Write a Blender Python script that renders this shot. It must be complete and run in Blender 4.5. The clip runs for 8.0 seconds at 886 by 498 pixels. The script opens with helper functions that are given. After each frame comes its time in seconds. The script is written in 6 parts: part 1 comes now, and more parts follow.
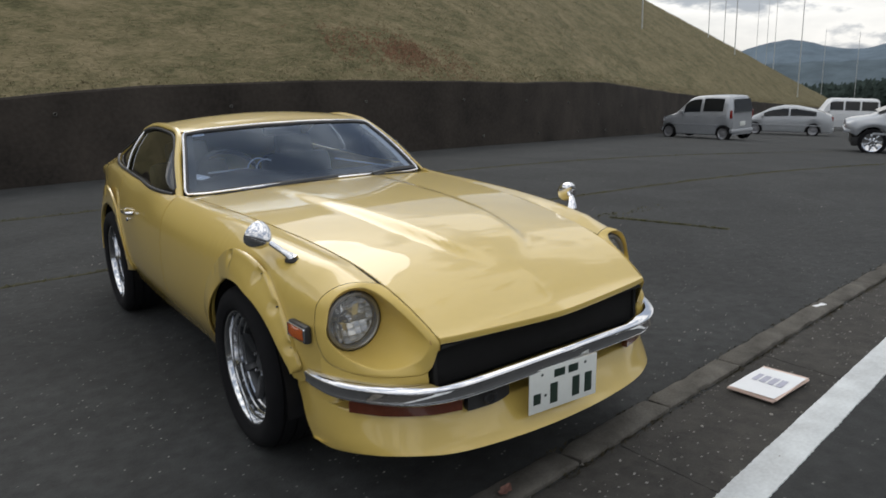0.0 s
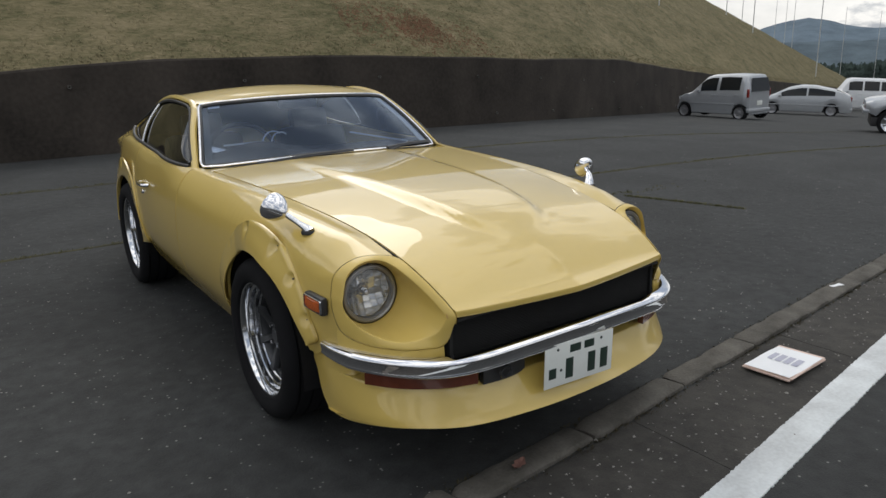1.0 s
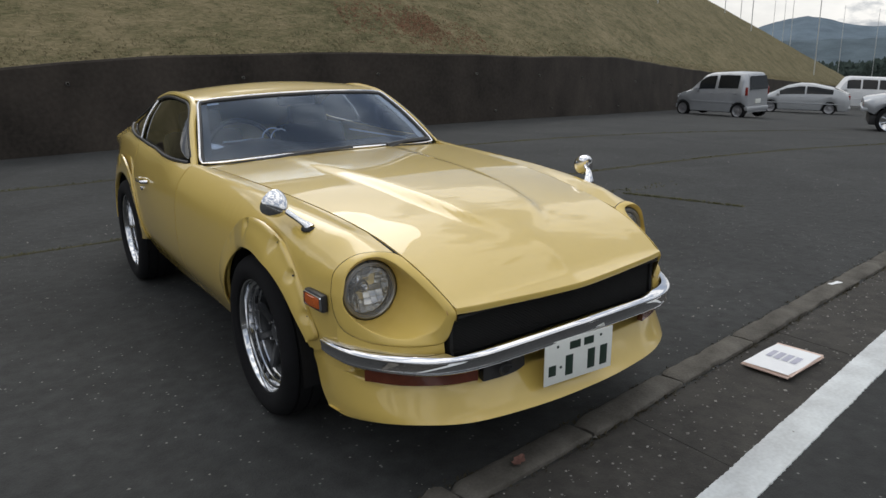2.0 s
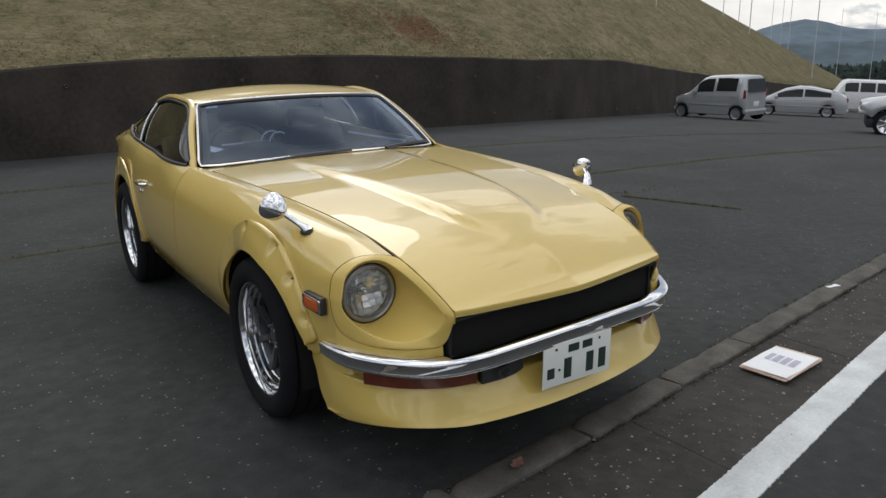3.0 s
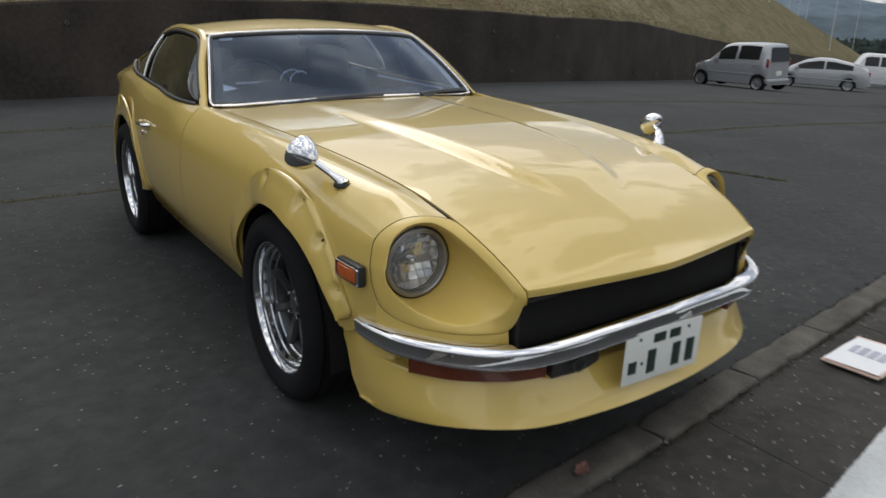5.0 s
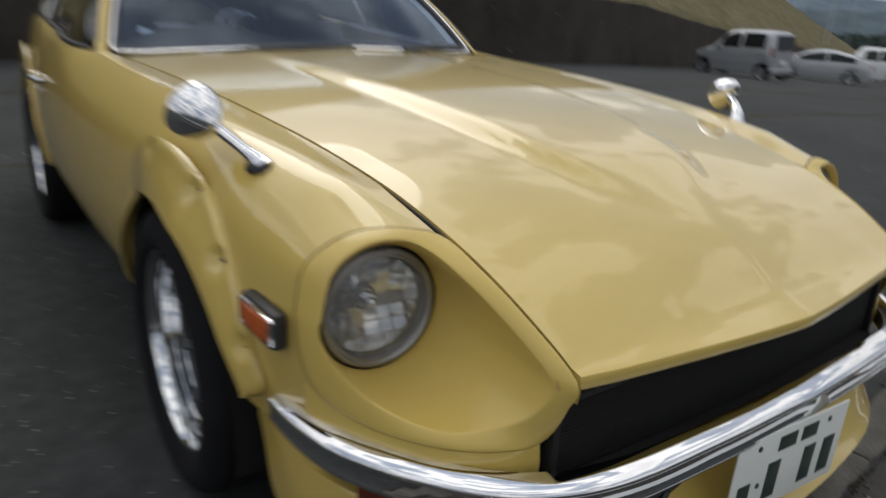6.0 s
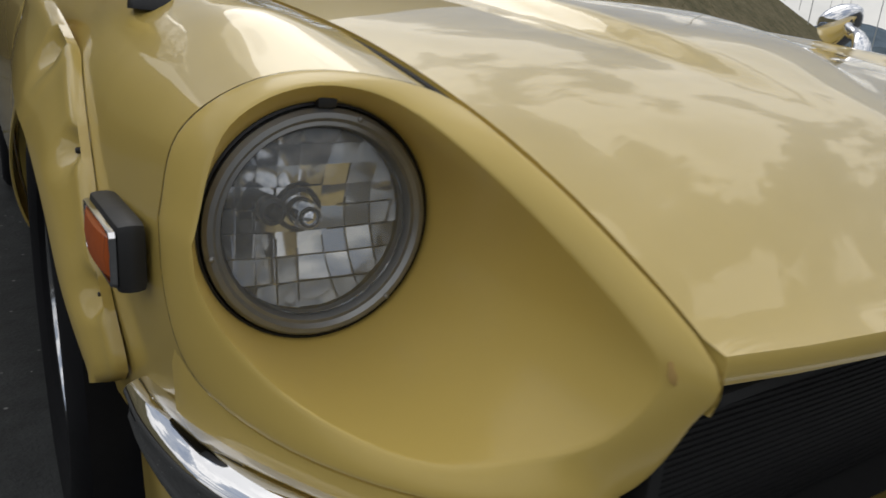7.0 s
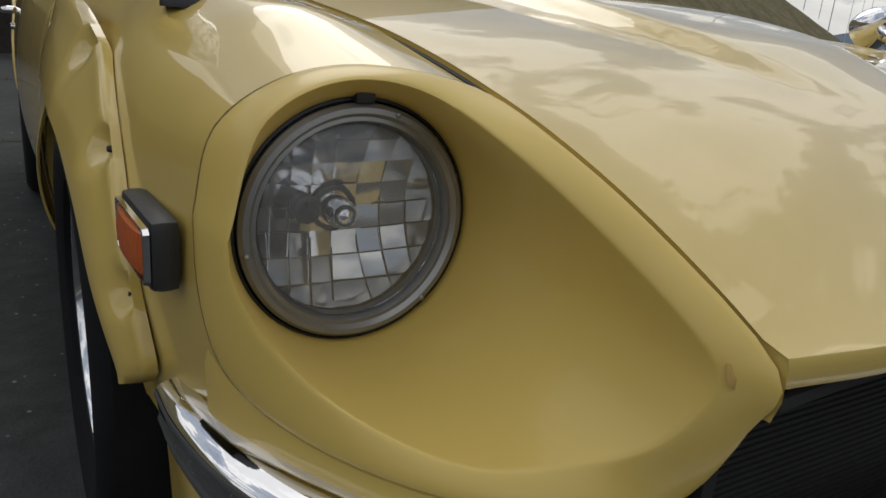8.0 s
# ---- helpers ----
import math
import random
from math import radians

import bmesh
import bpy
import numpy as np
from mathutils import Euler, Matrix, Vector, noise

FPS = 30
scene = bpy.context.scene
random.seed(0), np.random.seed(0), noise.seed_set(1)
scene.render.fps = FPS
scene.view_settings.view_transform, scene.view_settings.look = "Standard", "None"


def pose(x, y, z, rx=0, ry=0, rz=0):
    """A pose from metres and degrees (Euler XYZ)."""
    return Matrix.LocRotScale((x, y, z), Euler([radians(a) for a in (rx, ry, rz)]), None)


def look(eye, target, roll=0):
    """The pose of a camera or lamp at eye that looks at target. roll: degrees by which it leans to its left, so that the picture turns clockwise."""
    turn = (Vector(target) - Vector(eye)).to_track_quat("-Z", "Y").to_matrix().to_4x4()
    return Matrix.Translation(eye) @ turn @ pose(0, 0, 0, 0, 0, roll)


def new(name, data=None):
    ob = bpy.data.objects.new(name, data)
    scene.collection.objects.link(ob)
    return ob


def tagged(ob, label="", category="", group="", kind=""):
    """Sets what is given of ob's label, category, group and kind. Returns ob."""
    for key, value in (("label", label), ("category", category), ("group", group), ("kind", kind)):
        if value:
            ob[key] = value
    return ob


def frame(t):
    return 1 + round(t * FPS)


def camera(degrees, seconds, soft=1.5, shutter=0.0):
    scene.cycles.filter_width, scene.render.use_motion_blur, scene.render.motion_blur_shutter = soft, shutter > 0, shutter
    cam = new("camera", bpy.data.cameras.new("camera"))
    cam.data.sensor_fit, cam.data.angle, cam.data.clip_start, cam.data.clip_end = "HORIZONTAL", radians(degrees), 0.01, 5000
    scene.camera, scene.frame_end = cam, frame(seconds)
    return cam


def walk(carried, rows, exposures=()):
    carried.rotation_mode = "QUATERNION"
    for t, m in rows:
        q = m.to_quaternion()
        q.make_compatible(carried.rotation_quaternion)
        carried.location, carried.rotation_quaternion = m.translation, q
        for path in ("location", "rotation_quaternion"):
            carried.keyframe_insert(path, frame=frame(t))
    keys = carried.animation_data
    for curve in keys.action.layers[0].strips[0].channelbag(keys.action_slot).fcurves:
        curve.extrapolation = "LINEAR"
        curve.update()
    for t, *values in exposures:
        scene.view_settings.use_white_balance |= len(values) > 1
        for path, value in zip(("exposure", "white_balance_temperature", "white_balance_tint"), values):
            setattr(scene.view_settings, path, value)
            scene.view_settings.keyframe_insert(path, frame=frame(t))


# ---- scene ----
cam = camera(62.0, 8.0, shutter=0.7)
PATH = [
    (0, (-1.653, -2.516, 1.385), (-0.517, -0.935, 0.926), -1.7),
    (0.5, (-1.661, -2.506, 1.372), (-0.556, -0.916, 0.873), -1.9),
    (1, (-1.664, -2.500, 1.369), (-0.562, -0.912, 0.853), -1.3),
    (1.5, (-1.667, -2.497, 1.367), (-0.564, -0.913, 0.844), -1.2),
    (3, (-1.672, -2.499, 1.37), (-0.563, -0.917, 0.854), -1.1),
    (3.5, (-1.674, -2.501, 1.377), (-0.568, -0.911, 0.878), -0.4),
    (4, (-1.691, -2.467, 1.391), (-0.567, -0.889, 0.895), 1.9),
    (4.5, (-1.687, -2.302, 1.381), (-0.561, -0.725, 0.887), 0.0),
    (4.7, (-1.673, -2.221, 1.335), (-0.567, -0.668, 0.732), 0.6),
    (5.8, (-1.183, -1.575, 1.137), (-0.144, 0.020, 0.524), 3.1),
    (6, (-1.120, -1.431, 1.090), (-0.010, 0.098, 0.432), 3.1),
    (6.2, (-1.042, -1.311, 1.045), (0.149, 0.125, 0.323), 4.9),
    (6.5, (-0.957, -1.181, 0.949), (0.294, 0.250, 0.327), 5.3),
    (6.7, (-0.880, -1.148, 0.868), (0.247, 0.370, 0.250), 5.6),
    (7, (-0.845, -1.103, 0.819), (0.219, 0.479, 0.211), 5.0),
    (7.5, (-0.847, -1.089, 0.801), (0.184, 0.517, 0.204), 5.6),
    (8, (-0.853, -1.084, 0.806), (0.177, 0.526, 0.218), 4.9),
]
walk(cam, [(t, look(eye, target, roll)) for t, eye, target, roll in PATH], [(0.0, 0.17), (4.7, 0.17), (5.8, 0.0), (6.5, -0.12), (8.0, -0.18)])

# ---- world and light ----
world = bpy.data.worlds.new("overcast_sky")
scene.world = world
world.use_nodes = True
wn, wl = world.node_tree.nodes, world.node_tree.links
wn.clear()
w_out, w_bg = wn.new("ShaderNodeOutputWorld"), wn.new("ShaderNodeBackground")
w_sky = wn.new("ShaderNodeTexSky")
w_sky.sky_type, w_sky.sun_disc = "NISHITA", False
w_sky.sun_elevation, w_sky.sun_rotation = radians(40), radians(19)
w_co, w_map = wn.new("ShaderNodeTexCoord"), wn.new("ShaderNodeMapping")
w_map.inputs["Scale"].default_value = (1.0, 1.0, 2.6)
w_noise = wn.new("ShaderNodeTexNoise")
w_noise.inputs["Scale"].default_value, w_noise.inputs["Detail"].default_value = 2.6, 12.0
w_noise.inputs["Roughness"].default_value, w_noise.inputs["Distortion"].default_value = 0.58, 0.10
w_ramp = wn.new("ShaderNodeValToRGB")
w_ramp.color_ramp.elements[0].position, w_ramp.color_ramp.elements[0].color = 0.38, (4.6, 5.3, 6.6, 1)
w_ramp.color_ramp.elements[1].position, w_ramp.color_ramp.elements[1].color = 0.62, (12.4, 12.4, 12.3, 1)
for at, tone in ((0.485, (6.8, 7.3, 8.1, 1)), (0.515, (15.8, 15.6, 15.2, 1))):
    w_ramp.color_ramp.elements.new(at).color = tone
# an overcast dome: brighter overhead, and brighter towards the veiled sun
SUN_DIR = Vector((0.25, 0.72, 0.65)).normalized()
w_sep, w_dome, w_mul = wn.new("ShaderNodeSeparateXYZ"), wn.new("ShaderNodeMapRange"), wn.new("ShaderNodeVectorMath")
w_dome.inputs["From Min"].default_value, w_dome.inputs["From Max"].default_value = 0.0, 1.0
w_dome.inputs["To Min"].default_value, w_dome.inputs["To Max"].default_value = 0.72, 1.32
w_mul.operation = "SCALE"
w_dot, w_glow, w_both = wn.new("ShaderNodeVectorMath"), wn.new("ShaderNodeMapRange"), wn.new("ShaderNodeMath")
w_dot.operation, w_both.operation = "DOT_PRODUCT", "MULTIPLY"
w_dot.inputs[1].default_value = SUN_DIR
w_glow.interpolation_type = "SMOOTHSTEP"
w_glow.inputs["From Min"].default_value, w_glow.inputs["From Max"].default_value = -0.9, 1.0
w_glow.inputs["To Min"].default_value, w_glow.inputs["To Max"].default_value = 0.96, 1.14
wl.new(w_co.outputs["Generated"], w_dot.inputs[0])
wl.new(w_dot.outputs["Value"], w_glow.inputs["Value"])
wl.new(w_glow.outputs["Result"], w_both.inputs[0])
w_mix = wn.new("ShaderNodeMix")
w_mix.data_type = "RGBA"
w_mix.inputs["Factor"].default_value = 0.9
w_bg.inputs["Strength"].default_value = 0.072
wl.new(w_co.outputs["Generated"], w_map.inputs["Vector"])
wl.new(w_co.outputs["Generated"], w_sep.inputs["Vector"])
wl.new(w_sep.outputs["Z"], w_dome.inputs["Value"])
wl.new(w_map.outputs["Vector"], w_noise.inputs["Vector"])
# the clouds bank up towards the veiled sun and break up away from it
w_bank = wn.new("ShaderNodeMath")
w_bank.operation = "MULTIPLY_ADD"
w_bank.inputs[1].default_value = 0.03
w_less = wn.new("ShaderNodeMath")
w_less.operation = "SUBTRACT"
w_less.inputs[1].default_value = 0.015
wl.new(w_dot.outputs["Value"], w_bank.inputs[0])
wl.new(w_noise.outputs["Fac"], w_bank.inputs[2])
wl.new(w_bank.outputs[0], w_less.inputs[0])
wl.new(w_less.outputs[0], w_ramp.inputs["Fac"])
wl.new(w_ramp.outputs["Color"], w_mul.inputs[0])
wl.new(w_dome.outputs["Result"], w_both.inputs[1])
wl.new(w_both.outputs[0], w_mul.inputs["Scale"])
wl.new(w_sky.outputs["Color"], w_mix.inputs["A"])
wl.new(w_mul.outputs["Vector"], w_mix.inputs["B"])
wl.new(w_mix.outputs["Result"], w_bg.inputs["Color"])
wl.new(w_bg.outputs["Background"], w_out.inputs["Surface"])
sun_data = bpy.data.lights.new("sun", "SUN")
sun_data.energy, sun_data.angle, sun_data.color = 0.45, radians(30), (1.0, 0.96, 0.90)
sun = new("sun", sun_data)
sun.matrix_world = look(SUN_DIR * 20, (0, 0, 0))


# ---- materials ----
def mat(name, color, rough=0.5, metal=0.0, scale=8.0, vary=0.12, bump=0.0, fine=90.0, coat=0.0, spec=0.5, dark=None, island=False, stretch=None):
    """A surface with two scales of variation in colour and gloss, and fine relief."""
    m = bpy.data.materials.new(name)
    m.use_nodes = True
    n, l = m.node_tree.nodes, m.node_tree.links
    b = n["Principled BSDF"]
    b.inputs["Metallic"].default_value, b.inputs["Specular IOR Level"].default_value = metal, spec
    b.inputs["Coat Weight"].default_value, b.inputs["Coat Roughness"].default_value = coat, 0.02
    b.inputs["Coat IOR"].default_value = 1.55
    co = n.new("ShaderNodeTexCoord")
    big, small = n.new("ShaderNodeTexNoise"), n.new("ShaderNodeTexNoise")
    for t, s, d in ((big, scale, 5.0), (small, fine, 4.0)):
        t.inputs["Scale"].default_value, t.inputs["Detail"].default_value = s, d
        if stretch:
            mp = n.new("ShaderNodeMapping")
            mp.inputs["Scale"].default_value = stretch
            l.new(co.outputs["Object"], mp.inputs["Vector"])
            l.new(mp.outputs["Vector"], t.inputs["Vector"])
        else:
            l.new(co.outputs["Object"], t.inputs["Vector"])
    add = n.new("ShaderNodeMath")
    add.operation = "MULTIPLY_ADD"
    add.inputs[1].default_value = 0.45
    l.new(small.outputs["Fac"], add.inputs[0])
    l.new(big.outputs["Fac"], add.inputs[2])
    rng = n.new("ShaderNodeMapRange")
    rng.inputs["From Min"].default_value, rng.inputs["From Max"].default_value = 0.42, 1.02
    l.new(add.outputs[0], rng.inputs["Value"])
    mix = n.new("ShaderNodeMix")
    mix.data_type = "RGBA"
    low = dark or tuple(c * (1 - vary) for c in color)
    high = color if dark else tuple(min(1.0, c * (1 + vary)) for c in color)
    mix.inputs["A"].default_value, mix.inputs["B"].default_value = (*low, 1), (*high, 1)
    l.new(rng.outputs["Result"], mix.inputs["Factor"])
    out = mix.outputs["Result"]
    if island:
        info, geo, hsv = n.new("ShaderNodeObjectInfo"), n.new("ShaderNodeNewGeometry"), n.new("ShaderNodeHueSaturation")
        both, rr = n.new("ShaderNodeMath"), n.new("ShaderNodeMapRange")
        both.operation = "ADD"
        l.new(info.outputs["Random"], both.inputs[0])
        l.new(geo.outputs["Random Per Island"], both.inputs[1])
        rr.inputs["From Max"].default_value, rr.inputs["To Min"].default_value, rr.inputs["To Max"].default_value = 2.0, 0.80, 1.20
        l.new(both.outputs[0], rr.inputs["Value"])
        l.new(rr.outputs["Result"], hsv.inputs["Value"])
        l.new(out, hsv.inputs["Color"])
        out = hsv.outputs["Color"]
    l.new(out, b.inputs["Base Color"])
    gl = n.new("ShaderNodeMapRange")
    gl.inputs["To Min"].default_value, gl.inputs["To Max"].default_value = rough * 0.85, min(1.0, rough * 1.15)
    l.new(add.outputs[0], gl.inputs["Value"])
    l.new(gl.outputs["Result"], b.inputs["Roughness"])
    if bump:
        bp = n.new("ShaderNodeBump")
        bp.inputs["Strength"].default_value, bp.inputs["Distance"].default_value = bump, 0.01
        l.new(add.outputs[0], bp.inputs["Height"])
        l.new(bp.outputs["Normal"], b.inputs["Normal"])
    return m


def glass(name, color, rough=0.0, trans=1.0, ior=1.45):
    m = bpy.data.materials.new(name)
    m.use_nodes = True
    n, l = m.node_tree.nodes, m.node_tree.links
    b = n["Principled BSDF"]
    b.inputs["Base Color"].default_value = (*color, 1)
    b.inputs["Roughness"].default_value, b.inputs["Transmission Weight"].default_value, b.inputs["IOR"].default_value = rough, trans, ior
    return m


def pane_glass(name, tint, gloss=0.10, haze=0.0, sheen=(1.0, 1.0, 1.0), rough=0.01):
    """A thin sheet of glass: it lets light through, tinted, and mirrors more at grazing angles."""
    m = bpy.data.materials.new(name)
    m.use_nodes = True
    n, l = m.node_tree.nodes, m.node_tree.links
    n.clear()
    o, t, g, x = n.new("ShaderNodeOutputMaterial"), n.new("ShaderNodeBsdfTransparent"), n.new("ShaderNodeBsdfGlossy"), n.new("ShaderNodeMixShader")
    t.inputs["Color"].default_value = (*tint, 1)
    g.inputs["Roughness"].default_value, g.inputs["Color"].default_value = rough, (*sheen, 1)
    fr, mx = n.new("ShaderNodeFresnel"), n.new("ShaderNodeMath")
    fr.inputs["IOR"].default_value = 1.42
    mx.operation = "ADD"
    mx.inputs[1].default_value = gloss
    l.new(fr.outputs["Fac"], mx.inputs[0])
    l.new(mx.outputs[0], x.inputs["Fac"])
    l.new(t.outputs[0], x.inputs[1])
    l.new(g.outputs[0], x.inputs[2])
    out = x.outputs[0]
    # haze lays an even white veil over the pane to brighten it
    if haze:
        veil, y = n.new("ShaderNodeBsdfDiffuse"), n.new("ShaderNodeMixShader")
        veil.inputs["Color"].default_value = (0.78, 0.78, 0.76, 1)
        y.inputs["Fac"].default_value = haze
        l.new(out, y.inputs[1])
        l.new(veil.outputs[0], y.inputs[2])
        out = y.outputs[0]
    l.new(out, o.inputs["Surface"])
    return m


PAINT = mat("yellow_paint", (0.63, 0.455, 0.118), 0.30, 0.0, 3.0, 0.03, 0.0, 40.0, coat=1.0, spec=0.3)
CASE_PAINT = mat("duller_yellow_paint", (0.63, 0.455, 0.118), 0.42, 0.0, 3.0, 0.03, 0.0, 40.0, coat=0.35, spec=0.3)
CASE_PAINT.node_tree.nodes["Principled BSDF"].inputs["Coat Roughness"].default_value = 0.14
SCUFF = mat("rubbed_primer", (0.45, 0.28, 0.08), 0.6, 0.0, 60.0, 0.2, 0.0)
CHROME = mat("chrome", (0.80, 0.80, 0.82), 0.035, 1.0, 6.0, 0.05, 0.0)
ALLOY = mat("polished_alloy", (0.72, 0.73, 0.75), 0.09, 1.0, 9.0, 0.08, 0.0)
DARK_ALLOY = mat("dark_grey_cast_alloy", (0.055, 0.057, 0.06), 0.42, 0.6, 12.0, 0.2, 0.05)
RUBBER = mat("black_rubber", (0.011, 0.011, 0.012), 0.85, 0.0, 14.0, 0.3, 0.12, spec=0.18)
TRIM_BLACK = mat("black_trim", (0.024, 0.024, 0.025), 0.45, 0.0, 20.0, 0.25, 0.05)
INTERIOR = mat("black_vinyl", (0.028, 0.028, 0.031), 0.5, 0.0, 20.0, 0.25, 0.08)
GREY_RING = mat("grey_steel_ring", (0.30, 0.30, 0.295), 0.36, 0.7, 15.0, 0.12, 0.02)
MIRROR_METAL = mat("reflector_silver", (0.62, 0.62, 0.61), 0.10, 1.0, 20.0, 0.06, 0.0)
AMBER = mat("amber_lens", (0.50, 0.105, 0.020), 0.16, 0.0, 30.0, 0.15, 0.0, coat=0.6)
# the bumper's shade is put into this darker orange
SHADED_ORANGE = mat("shaded_orange_lens", (0.12, 0.028, 0.012), 0.22, 0.0, 30.0, 0.15, 0.0, coat=0.5)
RED_LENS = mat("red_lens", (0.24, 0.02, 0.015), 0.15, 0.0, 30.0, 0.1, 0.0, coat=0.5)
PLATE_WHITE = mat("plate_white", (0.74, 0.76, 0.72), 0.35, 0.0, 10.0, 0.05, 0.0)
PLATE_GREEN = mat("plate_dark_green", (0.012, 0.03, 0.02), 0.4, 0.0, 10.0, 0.1, 0.0)
WINDSCREEN = pane_glass("windscreen_glass", (0.62, 0.70, 0.82), 0.035, 0.006, (0.62, 0.74, 0.92), 0.12)
SIDE_GLASS = pane_glass("side_glass", (0.42, 0.47, 0.50), 0.04)
LENS_GLASS = pane_glass("lamp_glass", (0.95, 0.96, 0.97), 0.02, 0.15)
CAR_GLASS = mat("dark_car_glass", (0.016, 0.018, 0.020), 0.10, 0.0, 4.0, 0.2, 0.0, spec=0.3)
SILVER = mat("silver_paint", (0.40, 0.415, 0.435), 0.3, 0.35, 5.0, 0.05, 0.0, coat=0.6)
PALE_SILVER = mat("pale_silver_paint", (0.43, 0.445, 0.46), 0.3, 0.25, 5.0, 0.05, 0.0, coat=0.6)
FAR_RIM = mat("dull_alloy", (0.30, 0.30, 0.31), 0.35, 0.6, 5.0, 0.1, 0.0)
WHITE_PAINT = mat("white_paint", (0.70, 0.71, 0.72), 0.3, 0.0, 5.0, 0.05, 0.0, coat=0.6)


def asphalt(name, color):
    """Old tarmac: patches, dark stains and pale chips of stone."""
    m = mat(name, color, 0.86, 0.0, 14.0, 0.42, 0.6, 130.0, spec=0.3)
    n, l = m.node_tree.nodes, m.node_tree.links
    b = n["Principled BSDF"]
    base = b.inputs["Base Color"].links[0].from_socket
    co = n.new("ShaderNodeTexCoord")
    vor, size = n.new("ShaderNodeTexVoronoi"), n.new("ShaderNodeMapRange")
    vor.inputs["Scale"].default_value, vor.inputs["Randomness"].default_value = 52.0, 1.0
    l.new(co.outputs["Object"], vor.inputs["Vector"])
    size.inputs["From Min"].default_value, size.inputs["From Max"].default_value = 0.10, 0.30
    size.inputs["To Min"].default_value, size.inputs["To Max"].default_value = 1.0, 0.0
    l.new(vor.outputs["Distance"], size.inputs["Value"])
    pick, sep = n.new("ShaderNodeMath"), n.new("ShaderNodeSeparateColor")
    pick.operation = "GREATER_THAN"
    pick.inputs[1].default_value = 0.93
    l.new(vor.outputs["Color"], sep.inputs["Color"])
    l.new(sep.outputs["Red"], pick.inputs[0])
    both_ = n.new("ShaderNodeMath")
    both_.operation = "MULTIPLY"
    l.new(size.outputs["Result"], both_.inputs[0])
    l.new(pick.outputs[0], both_.inputs[1])
    mix = n.new("ShaderNodeMix")
    mix.data_type = "RGBA"
    mix.inputs["B"].default_value = (0.235, 0.230, 0.215, 1)
    l.new(both_.outputs[0], mix.inputs["Factor"])
    l.new(base, mix.inputs["A"])
    stain, ramp, mul = n.new("ShaderNodeTexNoise"), n.new("ShaderNodeMapRange"), n.new("ShaderNodeVectorMath")
    stain.inputs["Scale"].default_value, stain.inputs["Detail"].default_value, stain.inputs["Distortion"].default_value = 0.9, 6.0, 0.8
    ramp.inputs["From Min"].default_value, ramp.inputs["From Max"].default_value = 0.38, 0.62
    ramp.inputs["To Min"].default_value, ramp.inputs["To Max"].default_value = 0.84, 1.10
    mul.operation = "SCALE"
    l.new(co.outputs["Object"], stain.inputs["Vector"])
    l.new(stain.outputs["Fac"], ramp.inputs["Value"])
    l.new(mix.outputs["Result"], mul.inputs[0])
    l.new(ramp.outputs["Result"], mul.inputs["Scale"])
    l.new(mul.outputs["Vector"], b.inputs["Base Color"])
    return m


ASPHALT = asphalt("worn_asphalt", (0.0375, 0.0388, 0.0380))
CONCRETE = mat("dirty_concrete", (0.128, 0.119, 0.104), 0.92, 0.0, 9.0, 0.35, 0.9, 90.0, spec=0.2, dark=(0.050, 0.046, 0.039), island=True)
GUTTER = asphalt("stained_gutter_concrete", (0.047, 0.044, 0.039))
WALL_MAT = mat("blackened_concrete", (0.046, 0.039, 0.033), 0.92, 0.0, 0.9, 0.55, 0.5, 16.0, spec=0.2)
LINE_WHITE = mat("worn_white_road_paint", (0.70, 0.73, 0.73), 0.75, 0.0, 6.0, 0.18, 0.3, 70.0, dark=(0.42, 0.43, 0.43))


